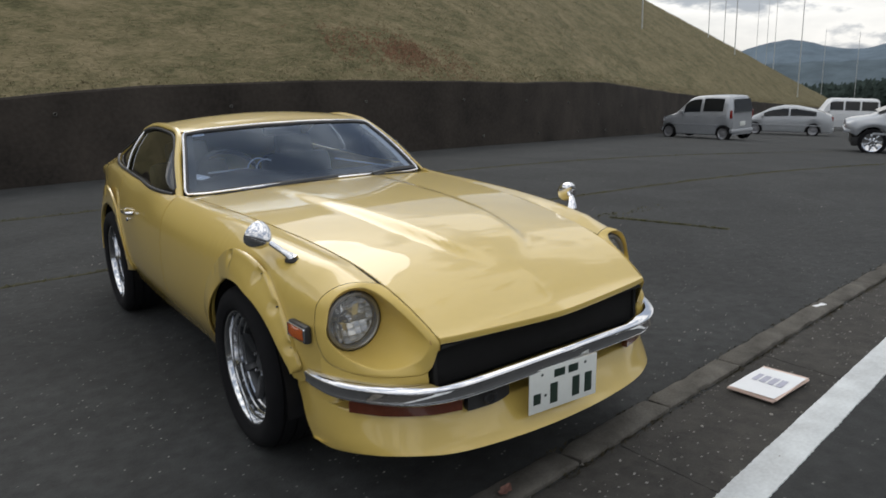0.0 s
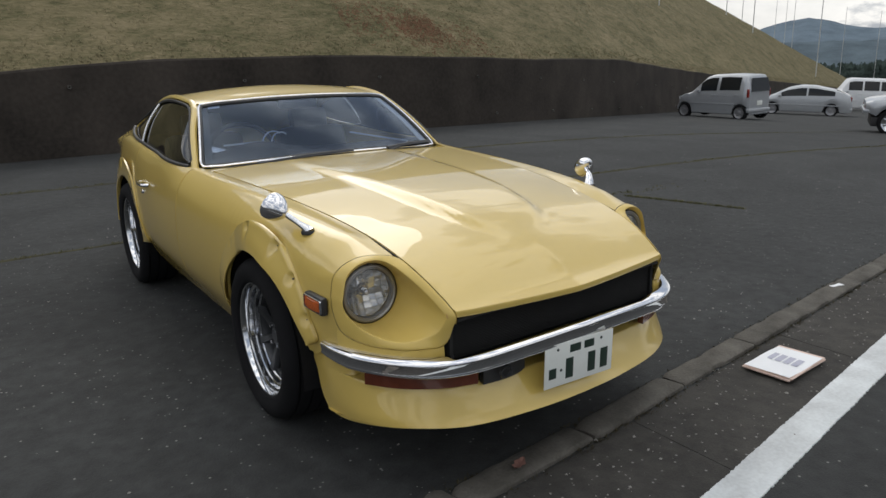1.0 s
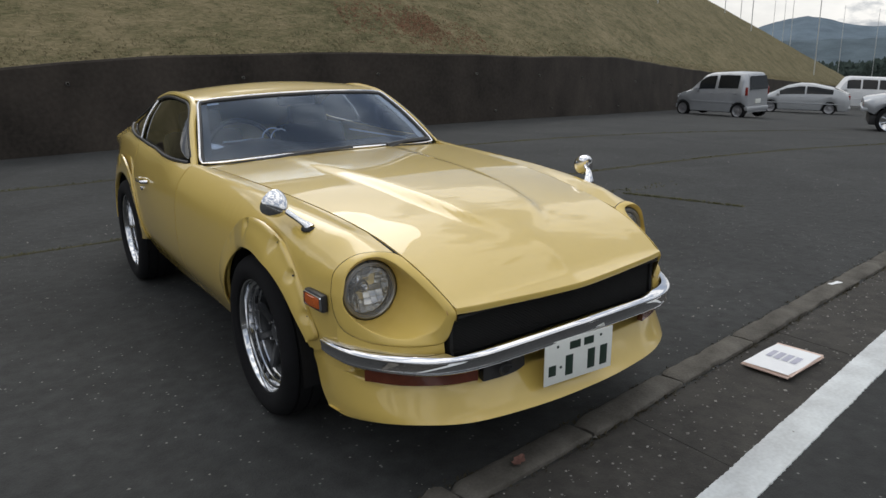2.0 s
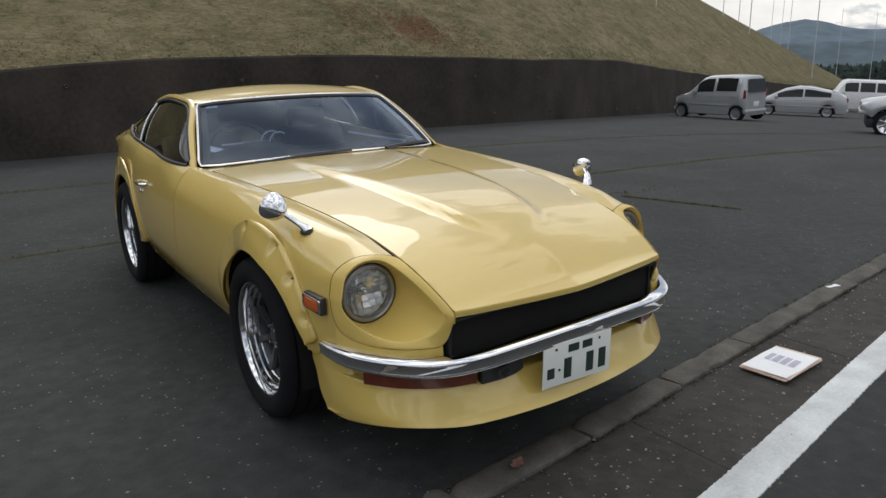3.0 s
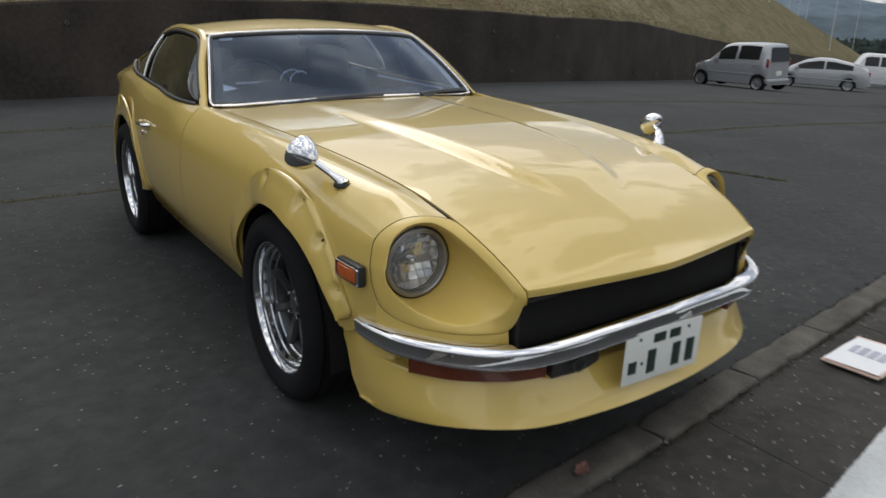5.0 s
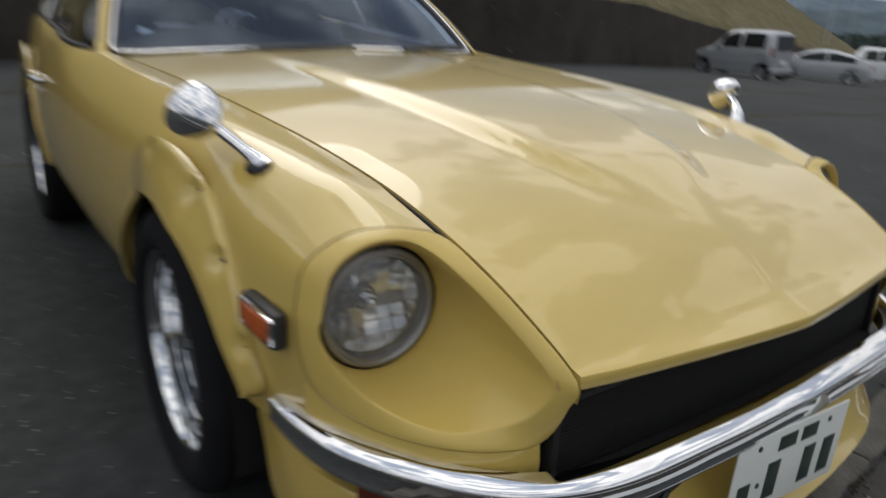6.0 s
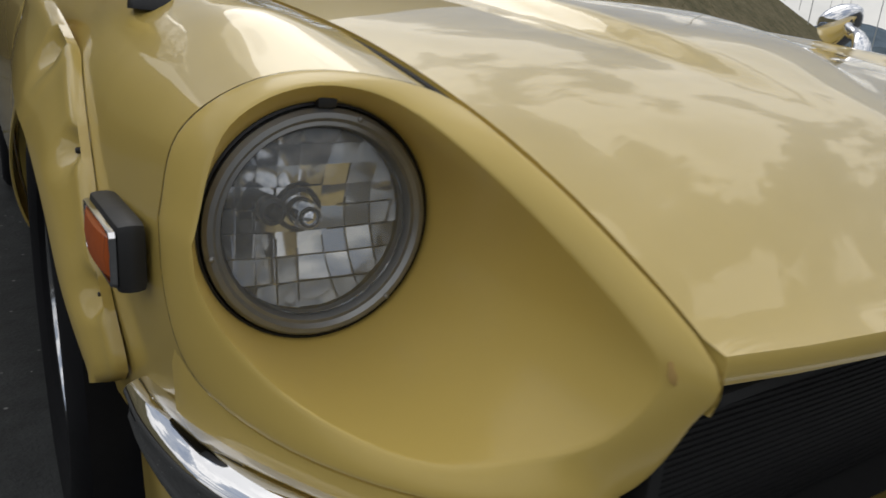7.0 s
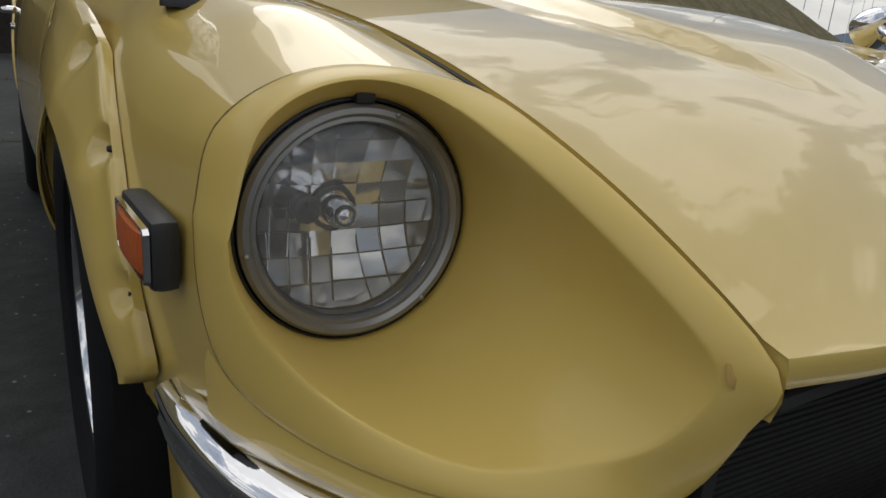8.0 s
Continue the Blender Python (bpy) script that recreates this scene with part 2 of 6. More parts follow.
def turf(name):
    """Mown bank: big olive and straw patches, clumps a hand wide, and fine blades."""
    m = bpy.data.materials.new(name)
    m.use_nodes = True
    n, l = m.node_tree.nodes, m.node_tree.links
    b = n["Principled BSDF"]
    b.inputs["Roughness"].default_value, b.inputs["Specular IOR Level"].default_value = 0.95, 0.1
    co, total = n.new("ShaderNodeTexCoord"), None
    for scale, detail, weight, stretch in ((0.45, 3.0, 0.9, (1.0, 1.0, 2.2)), (3.2, 4.0, 1.1, (0.55, 0.8, 2.0)), (17.0, 3.0, 0.9, (0.5, 0.9, 1.6))):
        mp, t, k = n.new("ShaderNodeMapping"), n.new("ShaderNodeTexNoise"), n.new("ShaderNodeMath")
        mp.inputs["Scale"].default_value = stretch
        t.inputs["Scale"].default_value, t.inputs["Detail"].default_value, t.inputs["Distortion"].default_value = scale, detail, 0.5
        l.new(co.outputs["Object"], mp.inputs["Vector"])
        l.new(mp.outputs["Vector"], t.inputs["Vector"])
        k.operation = "MULTIPLY_ADD"
        k.inputs[1].default_value = weight
        l.new(t.outputs["Fac"], k.inputs[0])
        if total is not None:
            l.new(total, k.inputs[2])
        else:
            k.inputs[2].default_value = 0.0
        total = k.outputs[0]
    rng, ramp = n.new("ShaderNodeMapRange"), n.new("ShaderNodeValToRGB")
    rng.inputs["From Min"].default_value, rng.inputs["From Max"].default_value = 1.02, 1.86
    l.new(total, rng.inputs["Value"])
    ramp.color_ramp.elements[0].position, ramp.color_ramp.elements[0].color = 0.0, (0.066, 0.062, 0.032, 1)
    ramp.color_ramp.elements[1].position, ramp.color_ramp.elements[1].color = 1.0, (0.240, 0.196, 0.116, 1)
    for at, tone in ((0.32, (0.118, 0.108, 0.056, 1)), (0.62, (0.178, 0.150, 0.084, 1))):
        ramp.color_ramp.elements.new(at).color = tone
    l.new(rng.outputs["Result"], ramp.inputs["Fac"])
    l.new(ramp.outputs["Color"], b.inputs["Base Color"])
    bp = n.new("ShaderNodeBump")
    bp.inputs["Strength"].default_value, bp.inputs["Distance"].default_value = 0.5, 0.05
    l.new(total, bp.inputs["Height"])
    l.new(bp.outputs["Normal"], b.inputs["Normal"])
    return m


GRASS = turf("dry_mown_grass")
BLADES = mat("dry_grass_blades", (0.25, 0.21, 0.125), 0.9, 0.0, 1.2, 0.35, 0.0, 9.0, spec=0.1, dark=(0.13, 0.118, 0.062), island=True)
GREEN_BLADES = mat("green_grass_blades", (0.17, 0.160, 0.078), 0.9, 0.0, 3.0, 0.35, 0.0, 20.0, spec=0.1, dark=(0.075, 0.078, 0.032), island=True)
# distance haze is mixed into the mountain and slope colours, paler and bluer
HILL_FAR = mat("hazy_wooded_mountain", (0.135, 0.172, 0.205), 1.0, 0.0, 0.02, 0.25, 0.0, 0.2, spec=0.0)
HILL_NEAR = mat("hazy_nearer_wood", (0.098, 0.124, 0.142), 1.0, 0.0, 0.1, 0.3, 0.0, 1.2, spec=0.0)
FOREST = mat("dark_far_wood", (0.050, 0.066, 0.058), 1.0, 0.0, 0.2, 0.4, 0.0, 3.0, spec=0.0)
POLE_MAT = mat("pale_pole_paint", (0.55, 0.56, 0.55), 0.5, 0.0, 2.0, 0.1, 0.0)
PAPER = mat("white_paper", (0.78, 0.79, 0.80), 0.6, 0.0, 12.0, 0.04, 0.0)
CARD = mat("pinkish_cardboard", (0.66, 0.50, 0.42), 0.75, 0.0, 12.0, 0.12, 0.1)
INK = mat("grey_ink", (0.42, 0.42, 0.50), 0.6, 0.0, 20.0, 0.1, 0.0)
# pale plastic; on the dashboard strips it stands for their highlight
PALE_TRIM = mat("pale_plastic", (0.62, 0.64, 0.66), 0.4, 0.0, 12.0, 0.08, 0.0)
SILVER_BAR = mat("brushed_steel", (0.6, 0.6, 0.6), 0.25, 1.0, 10.0, 0.1, 0.0)


# ---- mesh helpers ----
def spl(keys):
    """A smooth function through (t, value, ...) keys, straight past its ends."""
    k = np.array(keys, float)
    t, v = k[:, 0], k[:, 1:]
    slope = np.zeros_like(v)
    d = (v[1:] - v[:-1]) / (t[1:] - t[:-1])[:, None]
    slope[0], slope[-1] = d[0], d[-1]
    h = t[1:] - t[:-1]
    for i in range(1, len(t) - 1):
        slope[i] = (d[i - 1] * h[i] + d[i] * h[i - 1]) / (h[i] + h[i - 1])

    def f(x):
        x = min(max(x, t[0]), t[-1])
        i = min(int(np.searchsorted(t, x, side="right")) - 1, len(t) - 2)
        i = max(i, 0)
        u = (x - t[i]) / h[i]
        a, b = 2 * u**3 - 3 * u**2 + 1, u**3 - 2 * u**2 + u
        c, e = -2 * u**3 + 3 * u**2, u**3 - u**2
        r = a * v[i] + b * h[i] * slope[i] + c * v[i + 1] + e * h[i] * slope[i + 1]
        return r if len(r) > 1 else float(r[0])
    return f


def curve(points, count):
    """count points along a smooth curve through the points, evenly by length."""
    p = np.array(points, float)
    s = np.concatenate([[0], np.cumsum(np.linalg.norm(p[1:] - p[:-1], axis=1) ** 0.5)])
    f = spl([(a, *b) for a, b in zip(s, p)])
    dense = np.array([f(a) for a in np.linspace(0, s[-1], count * 6)])
    q = np.concatenate([[0], np.cumsum(np.linalg.norm(dense[1:] - dense[:-1], axis=1))])
    at = np.linspace(0, q[-1], count)
    return np.stack([np.interp(at, q, dense[:, i]) for i in range(dense.shape[1])], 1)


def sheet(bm, rows, close_u=False, close_v=False, flip=False):
    """A grid of faces over rows of points."""
    vs = [[bm.verts.new(Vector(p)) for p in row] for row in rows]
    nu, nv = len(vs), len(vs[0])
    for i in range(nu if close_u else nu - 1):
        for j in range(nv if close_v else nv - 1):
            a, b, c, d = vs[i][j], vs[(i + 1) % nu][j], vs[(i + 1) % nu][(j + 1) % nv], vs[i][(j + 1) % nv]
            quad = [a, d, c, b] if flip else [a, b, c, d]
            try:
                bm.faces.new(quad)
            except ValueError:
                pass
    return vs


def sweep(bm, path, section, up=(0, 0, 1), close=True, caps=True, scale=None):
    """Carries a flat section (side, up) along a path."""
    p = np.array(path, float)
    rows = []
    for i in range(len(p)):
        t = p[min(i + 1, len(p) - 1)] - p[max(i - 1, 0)]
        t = t / np.linalg.norm(t)
        side = np.cross(t, np.array(up, float))
        side /= np.linalg.norm(side)
        u = np.cross(side, t)
        k = scale[i] if scale is not None else 1.0
        rows.append([p[i] + k * (a * side + b * u) for a, b in section])
    vs = sheet(bm, rows, close_v=close)
    if caps and close:
        bm.faces.new(vs[0])
        bm.faces.new(list(reversed(vs[-1])))
    return vs


def round_section(r, n=10, squash=1.0):
    return [(r * math.cos(2 * math.pi * i / n), squash * r * math.sin(2 * math.pi * i / n)) for i in range(n)]


def lathe(bm, profile, centre, axis="x", n=48, sign=1.0):
    """Turns (along, radius) pairs round an axis through centre."""
    rows = []
    for i in range(n):
        a = 2 * math.pi * i / n
        row = []
        for s, r in profile:
            c, d = r * math.cos(a), r * math.sin(a)
            v = (sign * s, c, d) if axis == "x" else (c, sign * s, d) if axis == "y" else (c, d, sign * s)
            row.append(np.array(centre) + np.array(v))
        rows.append(row)
    return sheet(bm, rows, close_u=True)


def block(bm, size, centre, bevel=0.0, turn=None):
    """A box with worn edges."""
    m = Matrix.Translation(centre) @ (turn or Matrix.Identity(4)) @ Matrix.Diagonal((*size, 1))
    made = bmesh.ops.create_cube(bm, size=1.0, matrix=m)
    if bevel:
        edges = list({e for v in made["verts"] for e in v.link_edges})
        bmesh.ops.bevel(bm, geom=edges, offset=bevel, segments=2, profile=0.6, affect="EDGES")
    return made


def part(name, bm, material, parent=None, label="", angle=40, thick=0.0, side=-1.0, mirror=False):
    """Links a bmesh as one mesh object under a thing or a part."""
    if mirror:
        for v in bm.verts:
            v.co.x = -v.co.x
        bmesh.ops.reverse_faces(bm, faces=bm.faces[:])
    me = bpy.data.meshes.new(name)
    bmesh.ops.remove_doubles(bm, verts=bm.verts[:], dist=1e-5)
    bm.edges.index_update()
    rim = [e.index for e in bm.edges if e.is_boundary]
    bm.to_mesh(me)
    bm.free()
    for p in me.polygons:
        p.use_smooth = angle > 0
    if angle > 0:
        me.set_sharp_from_angle(angle=radians(angle))
    if thick:
        for i in rim:
            me.edges[i].use_edge_sharp = True
    me.materials.append(material)
    ob = new(name, me)
    if parent:
        ob.parent = parent
    if label:
        ob["label"] = label
    if thick:
        mod = ob.modifiers.new("thickness", "SOLIDIFY")
        mod.thickness, mod.offset = thick, side
    return ob


def text_mesh(bm, words, size, matrix, bold=0.0):
    """Flat letters of the built-in font, added to a bmesh."""
    cu = bpy.data.curves.new("letters", "FONT")
    cu.body, cu.size, cu.align_x, cu.align_y, cu.extrude, cu.offset = words, size, "CENTER", "CENTER", 0.0008, bold
    ob = bpy.data.objects.new("letters", cu)
    me = ob.to_mesh()
    me.transform(matrix)
    bm.from_mesh(me)
    ob.to_mesh_clear()
    bpy.data.objects.remove(ob)
    bpy.data.curves.remove(cu)


def empty(name, at=(0, 0, 0)):
    ob = new(name)
    ob.location = at
    return ob


def soft(v):
    return math.log1p(math.exp(min(v, 40.0))) if v < 40 else v


def fall(x):
    """Height of the tarmac: level by the car, falling away along the hill."""
    x = min(x, 130.0)
    return 0.03 - 0.146 * soft((x - 7.0) / 2.0) + 0.015 * soft((x - 27.0) / 2.0)


def wall_rise(x):
    """Height of the retaining wall, which grows as the tarmac falls away."""
    k = min(1.0, max(0.0, (x - 8.0) / 9.0))
    low = min(1.0, max(0.0, (3.0 - x) / 4.0))
    return 1.33 + 0.30 * k * k * (3 - 2 * k) - 0.17 * low * low


# ---- ground, gutter, wall, hill ----
WALL = [(-40, 9.6), (-14, 9.3), (-0.7, 9.24), (3, 9.32), (6.2, 9.52), (8.4, 9.95), (12.3, 11.4), (17, 13.6), (21.5, 15.8), (30, 19.6), (60, 32.0), (130, 60.0)]
wall_line = curve(WALL, 140)


def build_ground():
    bm = bmesh.new()
    xs = np.concatenate([np.linspace(-4000, -60, 6), np.linspace(-40, -4, 10), np.linspace(-3, 40, 90), np.linspace(45, 130, 12), np.linspace(200, 4000, 6)])
    ys = np.concatenate([np.linspace(-4000, -60, 5), np.linspace(-40, -2, 8), np.linspace(-1.02, -0.74, 2), np.linspace(0, 40, 41), np.linspace(60, 4000, 8)])
    sheet(bm, [[(x, y, fall(x)) for y in ys] for x in xs])
    return tagged(part("ground", bm, ASPHALT), "dark worn asphalt of a car park", "ground", kind="structure")


ground = build_ground()


def build_wall():
    rows = []
    for i, (x, y) in enumerate(wall_line):
        z0, t = fall(x), wall_line[min(i + 1, 139)] - wall_line[max(i - 1, 0)]
        t = t / np.linalg.norm(t)
        nrm = np.array([-t[1], t[0]])
        top = z0 + wall_rise(x) + 0.03 + 0.012 * math.sin(x * 1.7)
        a, b = np.array([x, y]), np.array([x, y]) + 0.30 * nrm
        f = a + 0.06 * nrm
        rows.append([(*a, z0 - 0.3), (*a, z0), (*f, top - 0.03), (*(f + 0.02 * nrm), top), (*b, top), (*b, z0 - 0.3)])
    bm = bmesh.new()
    sheet(bm, rows)
    return tagged(part("wall_north", bm, WALL_MAT, angle=30), "blackened low concrete retaining wall below the bank", "retaining wall", kind="structure")


wall = build_wall()


def build_weep_pipes():
    """Short drain pipes in two staggered rows."""
    s = 0.0
    for i in range(20, 108):
        p, q = wall_line[i], wall_line[i + 1]
        s += float(np.linalg.norm(q - p))
        if s < 1.7:
            continue
        s = 0.0
        for k, h in ((0.0, 0.98), (0.5, 0.22)):
            x, y = p + (q - p) * k
            bm = bmesh.new()
            lathe(bm, [(-0.05, 0.022), (0.035, 0.024), (0.035, 0.019), (-0.04, 0.018)], (x, y + 0.06 * h / 1.36, fall(x) + h), "y", 14, sign=-1)
            part("weep_pipe", bm, PIPE, wall)


PIPE = mat("pale_plastic_pipe", (0.16, 0.155, 0.14), 0.6, 0.0, 9.0, 0.2, 0.0)
build_weep_pipes()


BANK = spl([(-40, 16), (20, 18), (40, 21), (60, 20), (80, 15), (100, 9), (115, 5), (130, 2)])


def hill_height(d, i):
    """Height above the wall's top at d metres behind it."""
    top = BANK(wall_line[i][0])
    return top * math.tanh(0.82 * d / top)


def hill_point(i, d):
    x, y = wall_line[i]
    t = wall_line[min(i + 1, 139)] - wall_line[max(i - 1, 0)]
    t = t / np.linalg.norm(t)
    z0 = fall(x) + wall_rise(x)
    z = z0 + hill_height(d, i) + 0.10 * noise.noise((x * 0.35, y * 0.35 + d * 0.3, 3.0)) * min(1, d)
    return np.array([x - t[1] * (d + 0.3), y + t[0] * (d + 0.3), z])


def build_hill():
    ds = [0, 0.4, 1, 2, 3.5, 5, 7, 9, 11, 13, 15, 17, 20, 24, 30, 40, 60]
    bm = bmesh.new()
    sheet(bm, [[hill_point(i, d) for d in ds] for i in range(140)])
    return tagged(part("hillside", bm, GRASS, angle=60), "grassy bank of dry brown mown turf above the wall", "grass bank", kind="structure")


hill = build_hill()


# ---- the yellow sports car ----
car = tagged(empty("sports_car"), "yellow vintage two-door sports coupe with riveted wheel flares, parked", "car")
car.location, car.rotation_euler = (-0.008, -0.010, 0.0), (0, 0, radians(-1.5))
WHEEL_Z, AXLE_F, AXLE_R, ARCH = 0.335, -0.03, 2.195, 0.368

# lengthwise lines of the body's half: y, x, z
LINE_A = spl([(-0.50, 0.508, 0.786), (-0.30, 0.528, 0.814), (0.0, 0.562, 0.842), (0.4, 0.60, 0.861), (0.80, 0.637, 0.871), (0.93, 0.662, 0.876), (1.03, 0.700, 0.880), (1.6, 0.700, 0.897), (2.1, 0.685, 0.912), (2.6, 0.640, 0.900), (3.0, 0.60, 0.845), (3.12, 0.575, 0.80)])
LINE_B = spl([(-0.50, 0.592, 0.800), (-0.30, 0.630, 0.818), (0.0, 0.658, 0.838), (0.4, 0.672, 0.856), (0.80, 0.684, 0.868), (0.93, 0.694, 0.873), (1.03, 0.720, 0.872), (1.6, 0.722, 0.886), (2.1, 0.708, 0.896), (2.6, 0.675, 0.876), (3.0, 0.635, 0.82), (3.12, 0.60, 0.78)])
LINE_C = spl([(-0.50, 0.680, 0.735), (-0.30, 0.708, 0.757), (0.0, 0.728, 0.768), (0.4, 0.747, 0.776), (0.93, 0.765, 0.788), (1.6, 0.767, 0.792), (2.1, 0.744, 0.800), (2.6, 0.700, 0.785), (3.12, 0.585, 0.72)])
LINE_D = spl([(-0.50, 0.718, 0.610), (-0.30, 0.740, 0.612), (0.0, 0.755, 0.612), (0.4, 0.776, 0.610), (1.0, 0.794, 0.602), (1.6, 0.790, 0.600), (2.3, 0.762, 0.600), (2.7, 0.722, 0.60), (3.12, 0.620, 0.60)])
LINE_E = spl([(-0.50, 0.716, 0.49), (-0.30, 0.735, 0.46), (0.0, 0.747, 0.45), (0.5, 0.764, 0.43), (1.0, 0.774, 0.42), (1.8, 0.766, 0.42), (2.3, 0.742, 0.43), (2.7, 0.70, 0.45), (3.12, 0.61, 0.47)])
LINE_F = spl([(-0.50, 0.710, 0.43), (-0.30, 0.715, 0.34), (0.0, 0.715, 0.29), (0.5, 0.695, 0.272), (1.8, 0.695, 0.272), (2.3, 0.69, 0.29), (2.8, 0.66, 0.33), (3.12, 0.59, 0.38)])
LINES = (LINE_A, LINE_B, LINE_C, LINE_D, LINE_E, LINE_F)
SIDE_N = 34


def body_bottom(y):
    """The lower edge of the side: the sill, or the wheel's opening."""
    z = 0.0
    for c in (AXLE_F, AXLE_R):
        d = abs(y - c)
        if d < ARCH:
            z = max(z, WHEEL_Z + math.sqrt(ARCH * ARCH - d * d))
    return max(z, 0.43 if y < -0.36 else 0.0)


def body_section(y, count=SIDE_N):
    """Points from the top seam over the shoulder down to the lower edge."""
    p = curve([line(y) for line in LINES], 160)
    low = body_bottom(y)
    keep = p[p[:, 1] >= low] if low > p[-1, 1] else p
    q = np.concatenate([[0], np.cumsum(np.linalg.norm(keep[1:] - keep[:-1], axis=1))])
    at = np.linspace(0, q[-1], count)
    return np.array([[np.interp(a, q, keep[:, 0]), y, np.interp(a, q, keep[:, 1])] for a in at])


def side_x(y, z):
    """How far out the body's side stands at a height."""
    p = curve([line(y) for line in LINES], 120)
    p = p[40:]
    return float(np.interp(-z, -p[:, 1], p[:, 0]))


def arch_stations(y0, y1, step=0.045):
    ys = list(np.arange(y0, y1, step)) + [y1]
    for c in (AXLE_F, AXLE_R):
        for k in range(1, 20):
            y = c - ARCH * math.cos(math.pi * k / 20)
            if y0 < y < y1:
                ys.append(y)
        for e in (c - ARCH + 0.002, c + ARCH - 0.002, c - ARCH - 0.004, c + ARCH + 0.004):
            if y0 < e < y1:
                ys.append(e)
    ys = sorted(ys)
    return [y for i, y in enumerate(ys) if i == 0 or y - ys[i - 1] > 0.0015]


def side_panel(name, y0, y1, front=None):
    for flip in (False, True):
        bm = bmesh.new()
        rows = [body_section(y) for y in arch_stations(y0, y1)]
        if front is not None:
            rows = front(rows[0]) + rows
        rows = [[(-p[0], p[1], p[2]) for p in row] for row in rows]
        sheet(bm, rows)
        part(name, bm, PAINT, car, thick=0.012, side=-1.0, mirror=flip, angle=60)


# seam between the headlight case and the wing, and the rim of the scoop, by angle round the lamp
CASE_SEAM = spl([(0, 0.706, -0.553, 0.655), (30, 0.690, -0.551, 0.718), (60, 0.643, -0.562, 0.757), (85, 0.594, -0.577, 0.770), (105, 0.545, -0.594, 0.768), (120, 0.508, -0.612, 0.760),
                 (145, 0.496, -0.70, 0.735), (165, 0.486, -0.79, 0.698), (185, 0.471, -0.880, 0.643), (205, 0.472, -0.872, 0.60), (228, 0.484, -0.846, 0.541), (250, 0.535, -0.832, 0.535),
                 (275, 0.606, -0.778, 0.532), (300, 0.664, -0.685, 0.532), (325, 0.698, -0.600, 0.553), (345, 0.706, -0.563, 0.605), (360, 0.706, -0.553, 0.655)])
CASE_RIM = spl([(0, 0.695, -0.610, 0.650), (45, 0.667, -0.606, 0.733), (90, 0.595, -0.612, 0.763), (115, 0.550, -0.624, 0.754), (135, 0.528, -0.666, 0.735), (150, 0.514, -0.724, 0.710),
                (165, 0.503, -0.787, 0.680), (180, 0.494, -0.838, 0.651), (195, 0.490, -0.858, 0.630), (210, 0.496, -0.854, 0.606), (225, 0.508, -0.842, 0.583), (250, 0.545, -0.810, 0.560),
                (270, 0.59, -0.780, 0.551), (295, 0.640, -0.717, 0.560), (320, 0.679, -0.652, 0.591), (340, 0.693, -0.619, 0.622), (360, 0.695, -0.610, 0.650)])
LAMP = np.array([0.592, -0.590, 0.652])
LAMP_R = 0.0955


def wing_front(first):
    """Rows that carry the wing forward from its first section to the headlight case's seam."""
    angles = list(np.linspace(119, 0, 20)) + list(np.linspace(-4, -52, 14))
    seam = np.array([CASE_SEAM(a % 360) for a in angles])
    q = np.concatenate([[0], np.cumsum(np.linalg.norm(seam[1:] - seam[:-1], axis=1))])
    f = np.array(first)
    r = np.concatenate([[0], np.cumsum(np.linalg.norm(f[1:] - f[:-1], axis=1))])
    at = r / r[-1] * q[-1]
    edge = np.stack([np.interp(at, q, seam[:, i]) for i in range(3)], 1)
    edge[:, 1] += 0.005
    return [list(edge * (1 - k) + f * k) for k in (0, 0.25, 0.5, 0.75)]


side_panel("wing", -0.44, 0.928, wing_front)
side_panel("door", 0.934, 1.862)
side_panel("rear_quarter", 1.868, 3.12)


